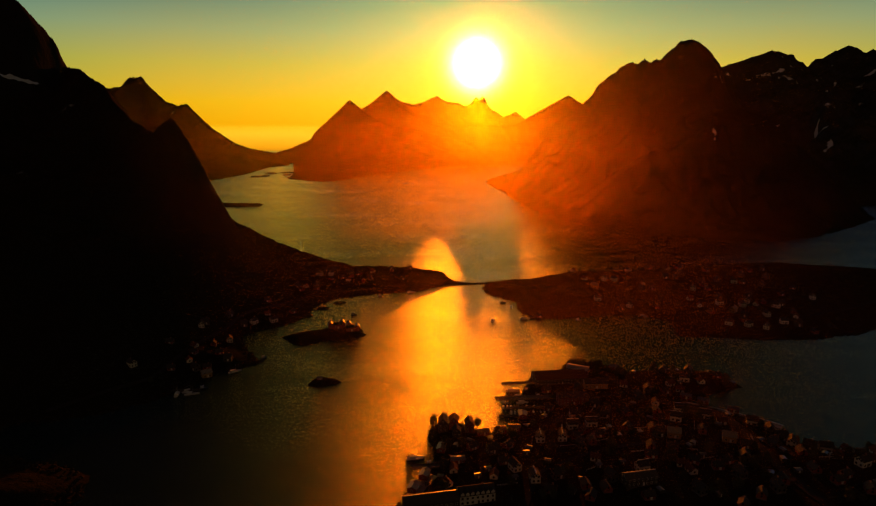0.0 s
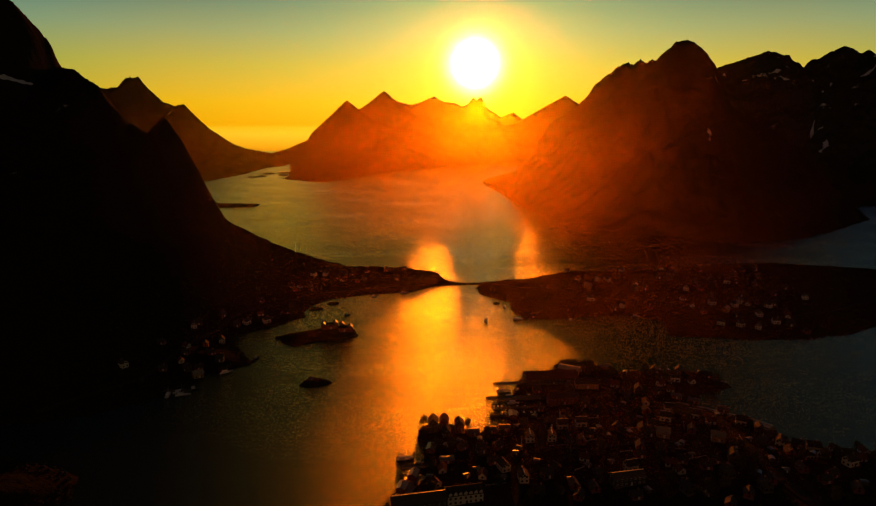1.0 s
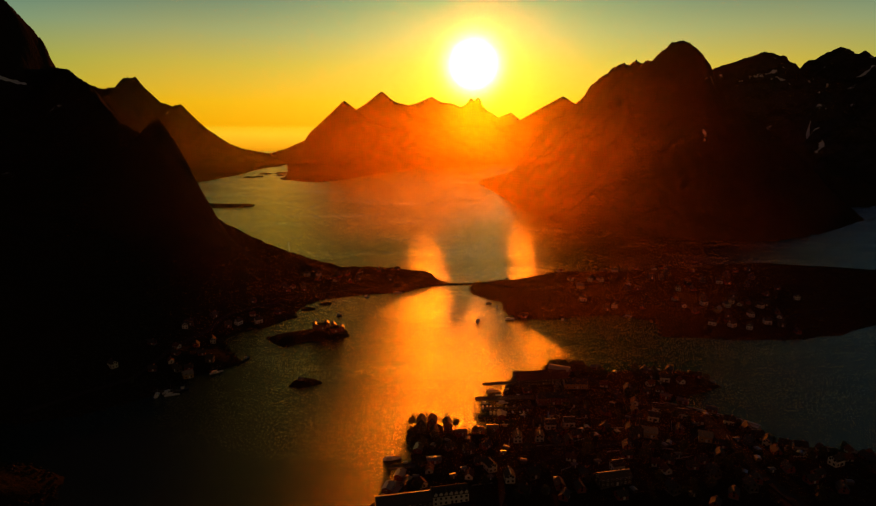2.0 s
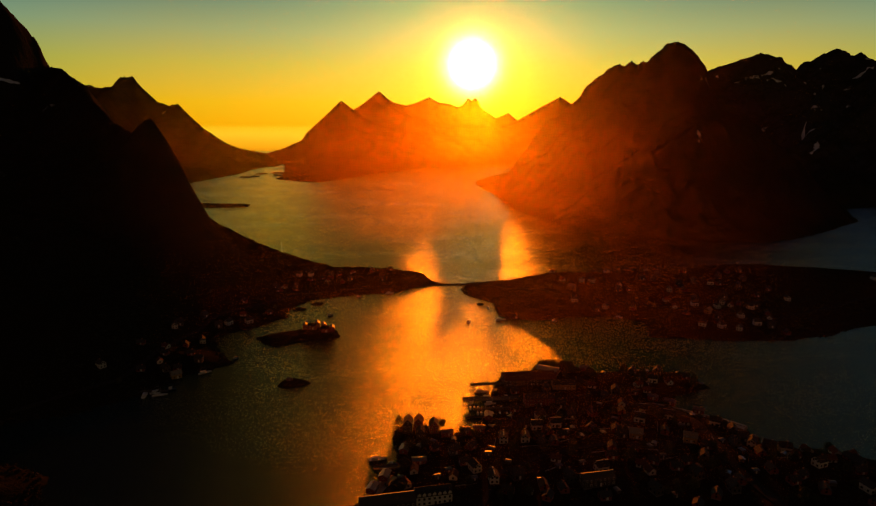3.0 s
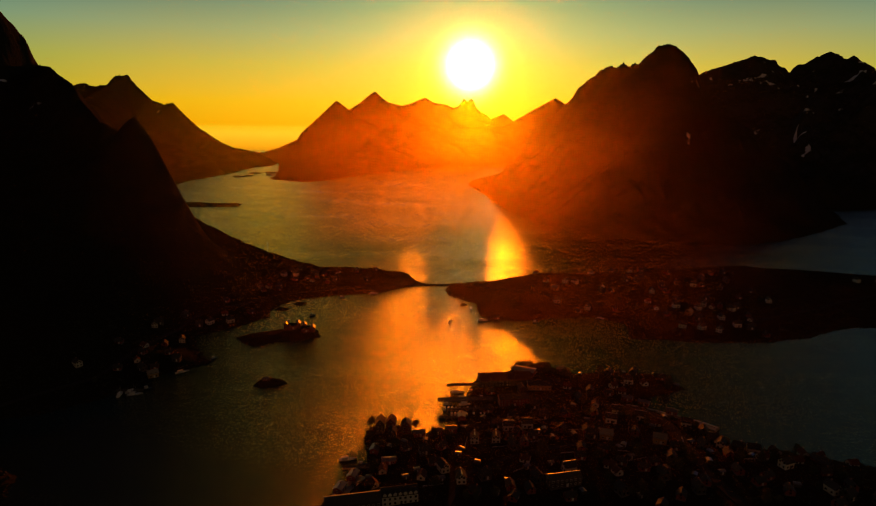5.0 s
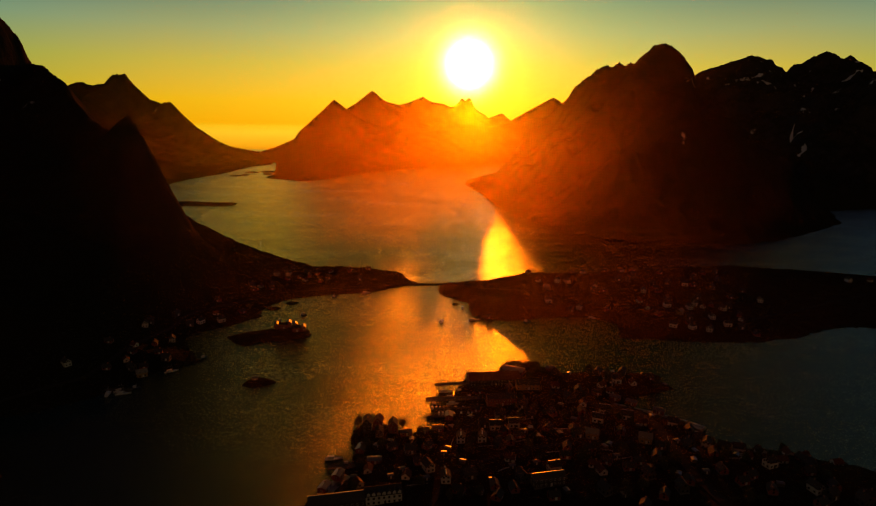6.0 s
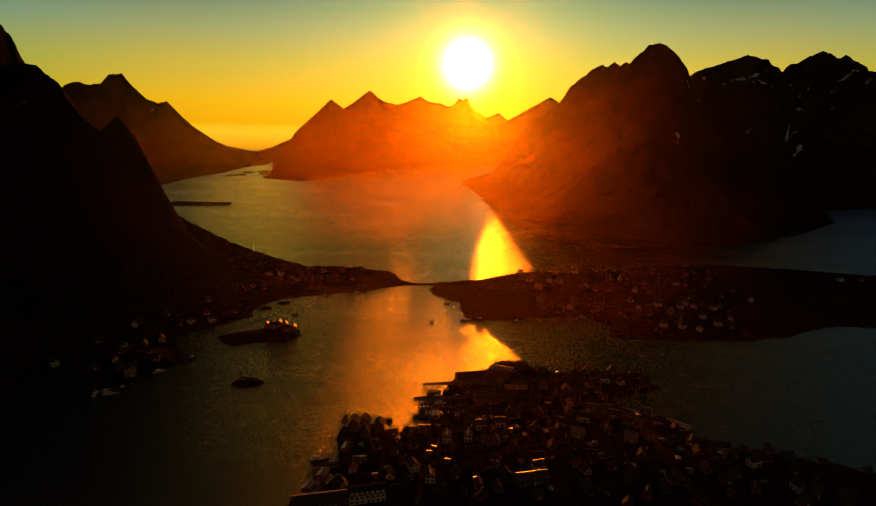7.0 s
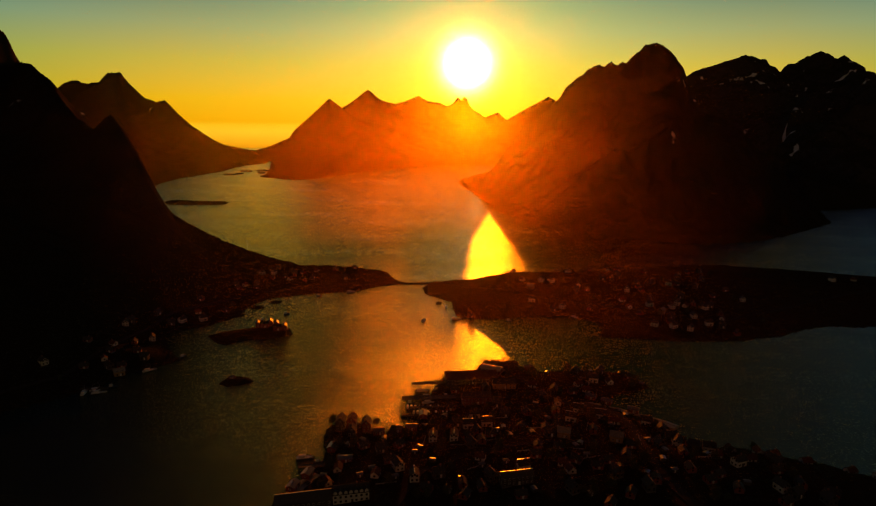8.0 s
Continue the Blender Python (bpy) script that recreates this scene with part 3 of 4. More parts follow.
def house(name, w, d, h, rise, wall, roof, label, category, group, detail=True, chimney=True, stilts=False, base=1.6, dormers=0):
    """A gabled wooden house: walls, roof, foundation or stilts, chimney, door, windows with panes."""
    top = tagged(new(name), label, category, group)
    part("wall", gable_walls(w, d, h, rise), wall, top)
    roofing_part = part("roof", gable_roof(w, d, h, rise), roof, top)
    # strip added to some ridges to draw the bright sunlit roof line
    if (wall is DARK and h > 4 and w > 18 and d < 10) or (detail and 7 < w < 8 and wall is WHITE):
        part("ridge_cap", ridge_strip(w / 2 + 0.45, h + rise + 0.27), STEEL, roofing_part, "metal strip added so that the ridge glints")
    if stilts:
        post = None
        for i in range(4):
            for j in (-1, 1):
                m = pose(-w / 2 + 0.4 + i * (w - 0.8) / 3, j * (d / 2 - 0.3), 0)
                if post is None:
                    post = part("stilt", rods(((0, 0, -base - 1.5), (0, 0, 0.0), 0.16, 0.16)), TIMBER, top)
                    post.matrix_basis = m
                else:
                    shared("stilt", post, m, top)
    else:
        part("foundation", blocks((-w / 2 - 0.08, w / 2 + 0.08, -d / 2 - 0.08, d / 2 + 0.08, -base, 0.25)), STONE, top)
    if chimney:
        part("chimney", blocks((w * 0.18 - 0.35, w * 0.18 + 0.35, -0.35, 0.35, h + rise * 0.6, h + rise + 0.9), (w * 0.18 - 0.43, w * 0.18 + 0.43, -0.43, 0.43, h + rise + 0.9, h + rise + 1.02)), BRICK, roofing_part)
    door = part("door", blocks((-0.5, 0.5, -0.07, 0.05, 0.25, 2.3), (-0.62, -0.5, -0.1, 0.05, 0.25, 2.42), (0.5, 0.62, -0.1, 0.05, 0.25, 2.42), (-0.5, 0.5, -0.1, 0.05, 2.3, 2.42)), DARK if wall is WHITE else WHITE, top)
    door.matrix_basis = pose(0.6, -d / 2, 0)
    spots = []
    floors = [1.0] if h < 4.2 else [1.0, 3.6]
    for z in floors:
        n = max(2, int(w / 2.7))
        for k in range(n):
            x = -w / 2 + (k + 0.5) * w / n
            if not (z < 2 and abs(x - 0.6) < 1.2):
                spots.append(pose(x, -d / 2, z))
            if detail or z < 2:
                spots.append(pose(x, d / 2, z, 0, 0, 180))
        for y in ((-d / 4, d / 4) if d > 5 else (0,)):
            spots.append(pose(-w / 2, y, z, 0, 0, -90))
            spots.append(pose(w / 2, y, z, 0, 0, 90))
    if rise > 1.9:
        spots += [pose(-w / 2, 0, h + 0.1, 0, 0, -90), pose(w / 2, 0, h + 0.1, 0, 0, 90)]
    frame_0 = pane_0 = None
    for m in spots:
        if not detail:
            if pane_0 is None:
                pane_0 = part("window", blocks((-0.55, 0.55, -0.05, 0.03, 0.05, 1.25)), GLASS, top)
                pane_0.matrix_basis = m
            else:
                shared("window", pane_0, m, top)
        elif frame_0 is None:
            frame_0 = part("window", blocks((-0.62, -0.5, -0.09, 0.04, 0, 1.3), (0.5, 0.62, -0.09, 0.04, 0, 1.3), (-0.5, 0.5, -0.09, 0.04, 0, 0.12), (-0.5, 0.5, -0.09, 0.04, 1.18, 1.3), (-0.03, 0.03, -0.08, 0.04, 0.12, 1.18)), WHITE if wall is not WHITE else DARK, top)
            frame_0.matrix_basis = m
            pane_0 = part("pane", blocks((-0.5, 0.5, -0.045, 0.03, 0.12, 1.18)), GLASS, frame_0)
        else:
            shared("pane", pane_0, Matrix(), shared("window", frame_0, m, top))
    for k in range(dormers):
        x = -w / 2 + (k + 0.5) * w / dormers
        dm = part("dormer", gable_walls(2.6, 1.9, 1.5, 0.9), wall, roofing_part)
        dm.matrix_basis = pose(x, -d / 2 + 1.1, h - 0.1, 0, 0, 90)
        rm = part("dormer_roof", gable_roof(2.6, 1.9, 1.5, 0.9, 0.2, 0.12), roof, roofing_part)
        rm.matrix_basis = dm.matrix_basis
    return top


# ---- houses ----
PLACED = []  # x, y, radius of what stands already


def free(x, y, radius):
    return all((x - a) ** 2 + (y - b) ** 2 > (radius + c) ** 2 for a, b, c in PLACED)


def stand(land, x, y, w=6.0):
    """The lowest ground under a house, so that it rests in the slope."""
    return min(land.at(x + i * w / 2, y + j * w / 2) for i in (-1, 0, 1) for j in (-1, 0, 1)) + 0.35


KINDS = [  # width, depth, eaves, rise, wall, roof, words
    (7.2, 5.4, 4.3, 2.3, WHITE, SLATE, "white two-storey wooden house with dark slate roof"),
    (6.2, 4.9, 2.6, 2.1, RED, SLATE, "red-painted wooden cabin with dark slate roof"),
    (8.0, 5.6, 4.2, 2.4, OCHRE, PALE, "ochre wooden house with grey sheet-metal roof"),
    (5.8, 4.7, 2.6, 1.9, WHITE, TURF, "small white wooden house with red tile roof"),
    (8.5, 5.2, 2.8, 0.55, RED, BRIGHT, "long red boathouse with low shiny metal roof"),
    (6.6, 5.3, 4.0, 2.6, DARK, SLATE, "dark tarred wooden house with steep slate roof"),
]
MADE = {}


def put_house(kind, land, x, y, turn, where, detail=True, lift=None):
    """A house of one kind; the first is built, the others are copies."""
    w, d, h, rise, wall, roof, words = KINDS[kind]
    z = stand(land, x, y, d) if lift is None else lift
    m = pose(x, y, z, 0, 0, turn)
    key = (kind, where, detail)
    if key not in MADE:
        MADE[key] = house("house", w, d, h, rise, wall, roof, words + " " + where, "house", "houses " + where, detail, roof is not BRIGHT)
        MADE[key].matrix_basis = m
    else:
        copy_thing(MADE[key], m)
    PLACED.append((x, y, w * 0.52))


def scatter_houses(land, count, area, where, detail, seed, low=1.2, high=60.0, gap=1.5):
    rnd = random.Random(seed)
    tries = made = 0
    while made < count and tries < count * 60:
        tries += 1
        x, y = rnd.uniform(area[0], area[1]), rnd.uniform(area[2], area[3])
        spread = [land.at(x + a, y + b) for a in (-5, 0, 5) for b in (-5, 0, 5)]
        if min(spread) < low or max(spread) > high or max(spread) - min(spread) > 4.5 or not free(x, y, 4.5 + gap):
            continue
        put_house(rnd.choice((1, 1, 5, 5, 5, 3, 1, 0, 1, 5)), land, x, y, rnd.choice((0, 90, 20, 110, -25, 65)) + rnd.uniform(-12, 12), where, detail)
        made += 1


# ---- roads ----
def road(name, land, points, width, label):
    """A paved strip laid on the ground, with a slight crown and edges turned down."""
    line = []
    for a, b in zip(points, points[1:]):
        n = max(2, int(math.dist(a, b) / 3))
        line += [(a[0] + (b[0] - a[0]) * k / n, a[1] + (b[1] - a[1]) * k / n) for k in range(n)]
    for _ in range(3):
        line = [line[0]] + [tuple((p[i] + 2 * q[i] + r[i]) / 4 for i in (0, 1)) for p, q, r in zip(line, line[1:], line[2:])] + [line[-1]]
    bm = bmesh.new()
    rows = []
    for k, (x, y) in enumerate(line):
        ax, ay = line[max(k - 1, 0)]
        bx, by = line[min(k + 1, len(line) - 1)]
        l = math.hypot(bx - ax, by - ay) or 1
        nx, ny = -(by - ay) / l, (bx - ax) / l
        z = max(land.at(x + nx * s, y + ny * s) for s in (-width / 2, 0, width / 2)) + 0.12
        rows.append([bm.verts.new((x + nx * s, y + ny * s, max(z, 1.0) + dz)) for s, dz in ((-width / 2 - 0.4, -1.2), (-width / 2, 0), (0, 0.06), (width / 2, 0), (width / 2 + 0.4, -1.2))])
    for p, q in zip(rows, rows[1:]):
        for i in range(4):
            bm.faces.new((p[i], p[i + 1], q[i + 1], q[i]))
    bmesh.ops.recalc_face_normals(bm, faces=bm.faces)
    for x, y in line[::2]:
        PLACED.append((x, y, width * 0.5))
    return tagged(part(name, bm, ASPHALT), label, "road", kind="structure")


road("road", village, [(138, 470), (150, 440), (166, 418), (196, 400), (202, 385), (203, 366), (202, 346), (201, 326), (206, 296), (222, 230)], 6.5, "worn broad gravel road through the fishing village")
road("road", village, [(202, 376), (176, 352), (140, 352), (96, 342), (60, 322), (44, 280), (60, 220)], 3.2, "narrow worn asphalt lane between wooden houses")
road("road", village, [(150, 440), (120, 425), (96, 400), (60, 372)], 3.4, "paved quay road along the harbour")
road("road", east, [(64, 777), (110, 730), (160, 690), (230, 670), (300, 640), (370, 610), (440, 640), (540, 690), (660, 740)], 4.2, "coast road across the low island")
road("road", west, [(60, 779), (20, 777), (-30, 765), (-90, 745), (-150, 720), (-180, 660), (-215, 600), (-225, 530), (-235, 460), (-290, 400)], 4.2, "coast road along the foot of the mountain")

# ---- the fishing village ----
HERE = "in the village"
for kind, x, y, turn in ((0, 56, 313, 95), (3, 33, 318, 80), (5, 12, 371, 92), (0, 91, 376, 4), (0, 104, 377, 2), (1, 105, 361, 8), (0, 81, 360, 85), (0, 163, 381, -20),
                         (2, 153, 358, -15), (0, 185, 386, -18), (3, 193, 378, -16), (2, 186, 352, -20), (3, 147, 447, -20), (0, 121, 322, 15), (3, 146, 326, -18), (0, 67, 362, 88),
                         (3, 161, 415, 80), (0, 172, 397, -14), (1, 22, 352, 35), (5, 34, 346, 20), (1, 45, 352, 50), (4, 12, 338, 6), (1, 40, 333, 14),
                         (3, 242, 333, 10), (3, 262, 330, 0), (3, 284, 343, 15), (3, 300, 335, 5), (3, 322, 326, 15), (3, 334, 318, 0)):
    put_house(kind, village, x, y, turn, HERE)

for x, y, w, d, h, rise, wall, roof, turn, dormers, words in (
        (-4, 291, 30, 9.5, 6.5, 2.6, DARK, TIN, 12, 0, "long dark warehouse with a sheet-metal roof by the water"),
        (21, 297, 20, 9, 6.0, 2.8, WHITE, SLATE, 12, 7, "white guest house with a row of gabled dormers"),
        (115, 309, 19, 8, 4.5, 2.4, DARK, TIN, 12, 0, "long dark shed with an added metal strip glinting along its ridge"),
        (98, 461, 42, 17, 5.4, 3.6, DARK, TURF, 6, 0, "large dark fish factory with a rust-red roof"),
        (117, 477, 17, 10, 5.2, 1.2, RED, PALE, -24, 0, "red quay warehouse with a sheet-metal roof"),
        (124, 446, 18, 8, 4.8, 2.4, OCHRE, SLATE, 0, 0, "large white quay building with rows of windows"),
        (100, 420, 22, 9, 6.0, 2.4, RED, SLATE, 5, 0, "red two-storey harbour building with rows of windows"),
        (3, 381, 9.0, 6.2, 6.6, 3.2, DARK, SLATE, 90, 0, "tall dark gabled storehouse at the water's edge"),
        (10.4, 383, 8.0, 6.0, 6.4, 3.0, RED, TURF, 88, 0, "tall rust-red gabled storehouse with a tile roof"),
        (21, 379, 7.5, 6, 6.2, 3.0, RED, SLATE, 94, 0, "tall red gabled storehouse at the water's edge")):
    big = house("warehouse" if dormers == 0 else "guest_house", w, d, h, rise, wall, roof, words, "building", "", True, dormers == 7, False, 2.5, dormers)
    big.matrix_basis = pose(x, y, max(stand(village, x, y, d), 1.6), 0, 0, turn)
    PLACED.append((x, y, w * 0.45))
    PLACED.append((x - w * 0.3, y, w * 0.25)), PLACED.append((x + w * 0.3, y, w * 0.25))

scatter_houses(village, 80, (-10, 290, 285, 490), HERE, False, 5, 1.0, 60.0, -0.3)


# fishermen's huts on stilts along the shore
def hut(where, w, d, wall, roof):
    return house("fishing_hut", w, d, 2.9, 1.0, wall, roof, "red fishing hut with metal roof on stilts " + where, "hut", "fishing huts", True, True, True, 1.8)


hut_0 = hut("at the village shore", 7.5, 5.0, RED, BRIGHT)
hut_0.matrix_basis = pose(2, 352, 2.2, 0, 0, 80)
for x, y, turn in ((30, 373, 10), (42, 376, 5), (52, 379, 0), (190, 430, -30), (200, 422, -35), (-8, 322, 75), (-14, 309, 75), (216, 408, -30), (150, 486, 0), (60, 398, 90)):
    copy_thing(hut_0, pose(x, y, 2.2, 0, 0, turn))
    PLACED.append((x, y, 4.5))


# ---- harbour ----
def jetty(name, a, b, width, top, label, posts=2.4, raised=0.0):
    """A timber jetty: deck, bearers, posts, and standing mooring poles."""
    l = math.dist(a, b)
    base = tagged(new(name), label, "jetty", "harbour jetties")
    base.matrix_basis = pose(a[0], a[1], 0, 0, 0, math.degrees(math.atan2(b[1] - a[1], b[0] - a[0])))
    part("deck", blocks((0, l, -width / 2, width / 2, top - 0.25, top), (0, l, -width / 2 - 0.12, -width / 2, top - 0.45, top + 0.25), (0, l, width / 2, width / 2 + 0.12, top - 0.45, top + 0.25)), TIMBER, base)
    post = None
    for k in range(int(l / posts) + 1):
        for j in (-1, 1):
            tall = raised * max(0.05, 0.45 + 0.55 * math.sin(k * 2.4 + j * 1.7))
            m = pose(k * posts, j * (width / 2 + 0.28), 0) @ Matrix.Diagonal((1, 1, (top + 0.7 + tall) / 3.0, 1))
            if post is None:
                post = part("post", rods(((0, 0, -2.0), (0, 0, 3.0), 0.17, 0.14)), TIMBER, base)
                post.matrix_basis = m
            else:
                shared("post", post, m, base)
    return base


jetty("jetty", (50, 449), (80, 453), 4.0, 4.6, "high timber quay standing on many posts", 1.9, 0.6)
jetty("jetty", (43, 426.5), (92, 431), 6.5, 2.6, "broad dark timber pier reaching into the harbour", 3.0, 0.3)
jetty("jetty", (50, 410), (86, 413), 2.4, 3.2, "narrow timber dock standing on many posts", 2.0, 0.5)
jetty("jetty", (44, 402), (78, 402), 2.2, 0.9, "low floating dock with mooring poles", 2.6, 1.2)
jetty("jetty", (-212, 441), (-190, 442), 3.0, 1.4, "short timber quay with moored white boats", 2.6, 0.4)
jetty("jetty", (-16, 333), (6, 336), 4.5, 1.7, "short timber quay beside a moored boat", 2.6, 0.2)


def boat(length, beam, hull, label, mast=True, cabin=True):
    """A small fishing boat: lofted hull, deckhouse with windows, mast."""
    top = tagged(new("fishing_boat"), label, "boat", "boats in the harbour")
    bm = bmesh.new()
    rings = []
    for k in range(9):
        u = k / 8
        half = beam / 2 * (1 - max(0, (u - 0.45) / 0.55) ** 2.2) * (0.82 + 0.18 * min(1, u * 3)) + 0.02
        deck, keel = 0.75 + 0.55 * max(0, u - 0.35) ** 1.4 + 0.05, -0.5 + 0.5 * max(0, u - 0.8) * 4
        x = (u - 0.45) * length
        rings.append([(x, -half, deck), (x, -half * 0.8, deck * 0.3 - 0.1), (x, 0, keel), (x, half * 0.8, deck * 0.3 - 0.1), (x, half, deck), (x, half * 0.9, deck - 0.15), (x, -half * 0.9, deck - 0.15)])
    prism(bm, rings)
    bmesh.ops.recalc_face_normals(bm, faces=bm.faces)
    body = part("hull", bm, hull, top)
    part("gunwale", rods(*[((a[0][0], s * a[0][1], a[0][2]), (b[0][0], s * b[0][1], b[0][2]), 0.06, 0.06, 5) for a, b in zip(rings, rings[1:]) for s in (1, -1)]), TIMBER, body)
    if cabin:
        house_part = part("deckhouse", blocks((-length * 0.28, length * 0.05, -beam * 0.27, beam * 0.27, 0.5, 2.3), (-length * 0.31, length * 0.08, -beam * 0.31, beam * 0.31, 2.3, 2.42)), HULL, top)
        part("window", blocks((length * 0.045, length * 0.056, -beam * 0.2, beam * 0.2, 1.55, 2.1)), GLASS, house_part)
    if mast:
        part("mast", rods(((length * 0.12, 0, 0.5), (length * 0.12, 0, length * 0.62), 0.09, 0.05), ((length * 0.12, 0, length * 0.5), (-length * 0.3, 0, length * 0.36), 0.05, 0.04)), STEEL, top)
    return top


big_boat = boat(11.5, 3.8, HULL, "white fishing boat moored at the quay")
small_boat = boat(7.0, 2.4, BLUE, "small dark boat moored in the harbour")
open_boat = boat(5.0, 1.8, HULL, "small open white boat", False, False)
big_boat.matrix_basis = pose(-15, 345, 0, 0, 0, 10)
small_boat.matrix_basis = pose(-5, 339, 0, 0, 0, 15)
open_boat.matrix_basis = pose(56, 407, 0, 0, 0, 95)
rnd = random.Random(8)
for x, y, turn, which in ((58, 445, 5, big_boat), (70, 446, 3, small_boat), (60, 434, 182, big_boat), (76, 435, 185, small_boat), (50, 423, 4, small_boat), (64, 423.5, 6, big_boat),
                          (-97, 640, 30, small_boat), (-118, 618, 80, small_boat), (-176, 480, 40, big_boat), (-160, 512, 60, small_boat), (92, 628, 10, big_boat), (150, 624, 0, small_boat),
                          (225, 638, 10, big_boat), (-195, 436, 20, big_boat), (-199, 441, 35, big_boat), (-206, 436, 100, big_boat), (-190, 447, 15, small_boat), (-38, 732, 20, big_boat), (-75, 714, 0, small_boat)):
    copy_thing(which, pose(x, y, 0, 0, 0, turn))
for k in range(12):
    copy_thing(rnd.choice((small_boat, open_boat, open_boat)), pose(53 + k * 2.7, 406.5 + rnd.uniform(-0.3, 0.3), 0, 0, 0, 90 + rnd.uniform(-5, 5)))
for k in range(10):
    copy_thing(rnd.choice((small_boat, open_boat)), pose(48 + k * 2.9, 415.5 + rnd.uniform(-0.3, 0.3), 0, 0, 0, 88 + rnd.uniform(-5, 5)))
tagged(copy_thing(big_boat, pose(57, 622, 0, 0, 0, 75)), "dark fishing boat crossing the open bay")
tagged(copy_thing(small_boat, pose(82, 672, 0, 0, 0, 100)), "small dark boat leaving the bay")


# ---- islets and their huts ----
islet = Land([(-155, 566), (-148, 553), (-131, 545), (-112, 560), (-95, 562), (-78, 572), (-84, 592), (-99, 602), (-112, 594), (-123, 588), (-142, 580)],
             [[(-145, 562, 3.5), (-128, 566, 4.0), (-105, 578, 4.5), (-90, 582, 4)]], 1.5, 0.6, 0.3, 0.8, 3.0, 61, 20.0)
islet.build("islet", ROCK, "low bare rock islet with fishing huts", "islet")
hut_1 = house("fishing_hut", 8.0, 4.6, 4.4, 1.73, RED, GLOSSY, "red fishing hut with steep shiny roof on the islet", "hut", "fishing huts", True, True, True, 1.8)
hut_1.matrix_basis = pose(-112, 583, islet.at(-112, 583) + 1.4, 0, 0, 105)
for x, y, turn in ((-101, 590, 103), (-93, 583, 107), (-84, 580, 100), (-104, 578, 10), (-90, 574, 15)):
    copy_thing(hut_1, pose(x, y, islet.at(x, y) + 1.4, 0, 0, turn))
skerry = Land([(-107, 454), (-98, 450), (-90, 454), (-82, 460), (-88, 466), (-98, 470), (-106, 466)], [[(-102, 460, 1.5), (-90, 461, 1.8)]], 0.8, 0.6, 0.4, 0.8, 3.0, 67, 9.0)
skerry.build("skerry", ROCK, "small bare rock skerry in calm water", "skerry")
copy_thing(hut_0, pose(-99, 462, 1.9, 0, 0, 10) @ Matrix.Scale(0.62, 4))
for k, (x, y, l) in enumerate(((-136, 664, 9), (-121, 686, 7), (-150, 634, 8), (74, 688, 5), (222, 636, 5), (-170, 500, 5))):
    rock = Land([(x - l, y - l * 0.5), (x + l * 0.5, y - l * 0.7), (x + l, y + l * 0.3), (x - l * 0.4, y + l * 0.7)], [[(x - l * 0.4, y, 1.8), (x + l * 0.5, y, 1.4)]], 1.2, 0.6, 0.4, 0.6, 2.5, 120 + k, 8.0)
    rock.build("skerry", ROCK, "small bare rock skerry close to the shore", "skerry")
spit = Land([(-640, 1560), (-600, 1530), (-540, 1540), (-470, 1552), (-480, 1600), (-560, 1592), (-640, 1600)], [[(-620, 1572, 7), (-540, 1568, 6), (-490, 1575, 5)]], 4.0, 0.7, 0.3, 1.0, 8.0, 71, 40.0)
spit.build("islet", ROCK, "low dark spit of land in the fjord", "islet")
for k, (x, y, l) in enumerate(((-765, 2462, 26), (-735, 2500, 20), (-753, 2646, 30), (-690, 2690, 34), (-660, 2560, 22))):
    rock = Land([(x - l, y - 14), (x + l * 0.6, y - 22), (x + l, y + 10), (x - l * 0.5, y + 24)], [[(x - l * 0.5, y, 5), (x + l * 0.5, y, 4)]], 4.0, 0.7, 0.3, 1.0, 6.0, 80 + k, 30.0)
    rock.build("skerry", ROCK, "low rock skerry far down the fjord", "skerry")

# ---- hamlets on the other shores ----
SHORE_HERE, EAST_HERE = "on the far shore", "on the low island"
for x, y in ((-246, 515), (-225, 518), (-213, 532), (-218, 489), (-227, 474), (-196, 470), (-188, 623), (-196, 600), (-178, 610), (-165, 640), (-258, 470)):
    put_house((abs(x) + y) % 4, west, x, y, (x * 7 + y * 3) % 180, SHORE_HERE, False)
scatter_houses(west, 34, (-260, 10, 440, 830), SHORE_HERE, False, 9, 0.8, 14.0)
for x, y in ((101, 634), (109, 635)):  # low cabins at the water's edge, added for their shadow on the glitter
    put_house(1, east, x, y, 8, EAST_HERE, False)
for x, y in ((177, 717), (185, 698), (201, 716), (213, 716), (169, 745), (182, 670), (216, 660), (299, 689), (289, 645), (311, 645), (319, 628), (335, 642), (352, 646), (350, 618),
             (373, 643), (300, 597), (319, 594), (335, 589), (381, 617), (590, 755), (622, 760)):
    put_house((0, 0, 3, 2)[(x + y) % 4], east, x, y, (x * 5 + y * 11) % 180, EAST_HERE, False)
for k in range(8):  # the crest is bare
    PLACED.append((98 + 10 * k, 752 - 1.6 * k, 20)), PLACED.append((92 + 7 * k, 726, 14)), PLACED.append((96 + 7 * k, 660, 28))
scatter_houses(east, 42, (75, 430, 575, 770), EAST_HERE, False, 12, 0.8, 40.0)


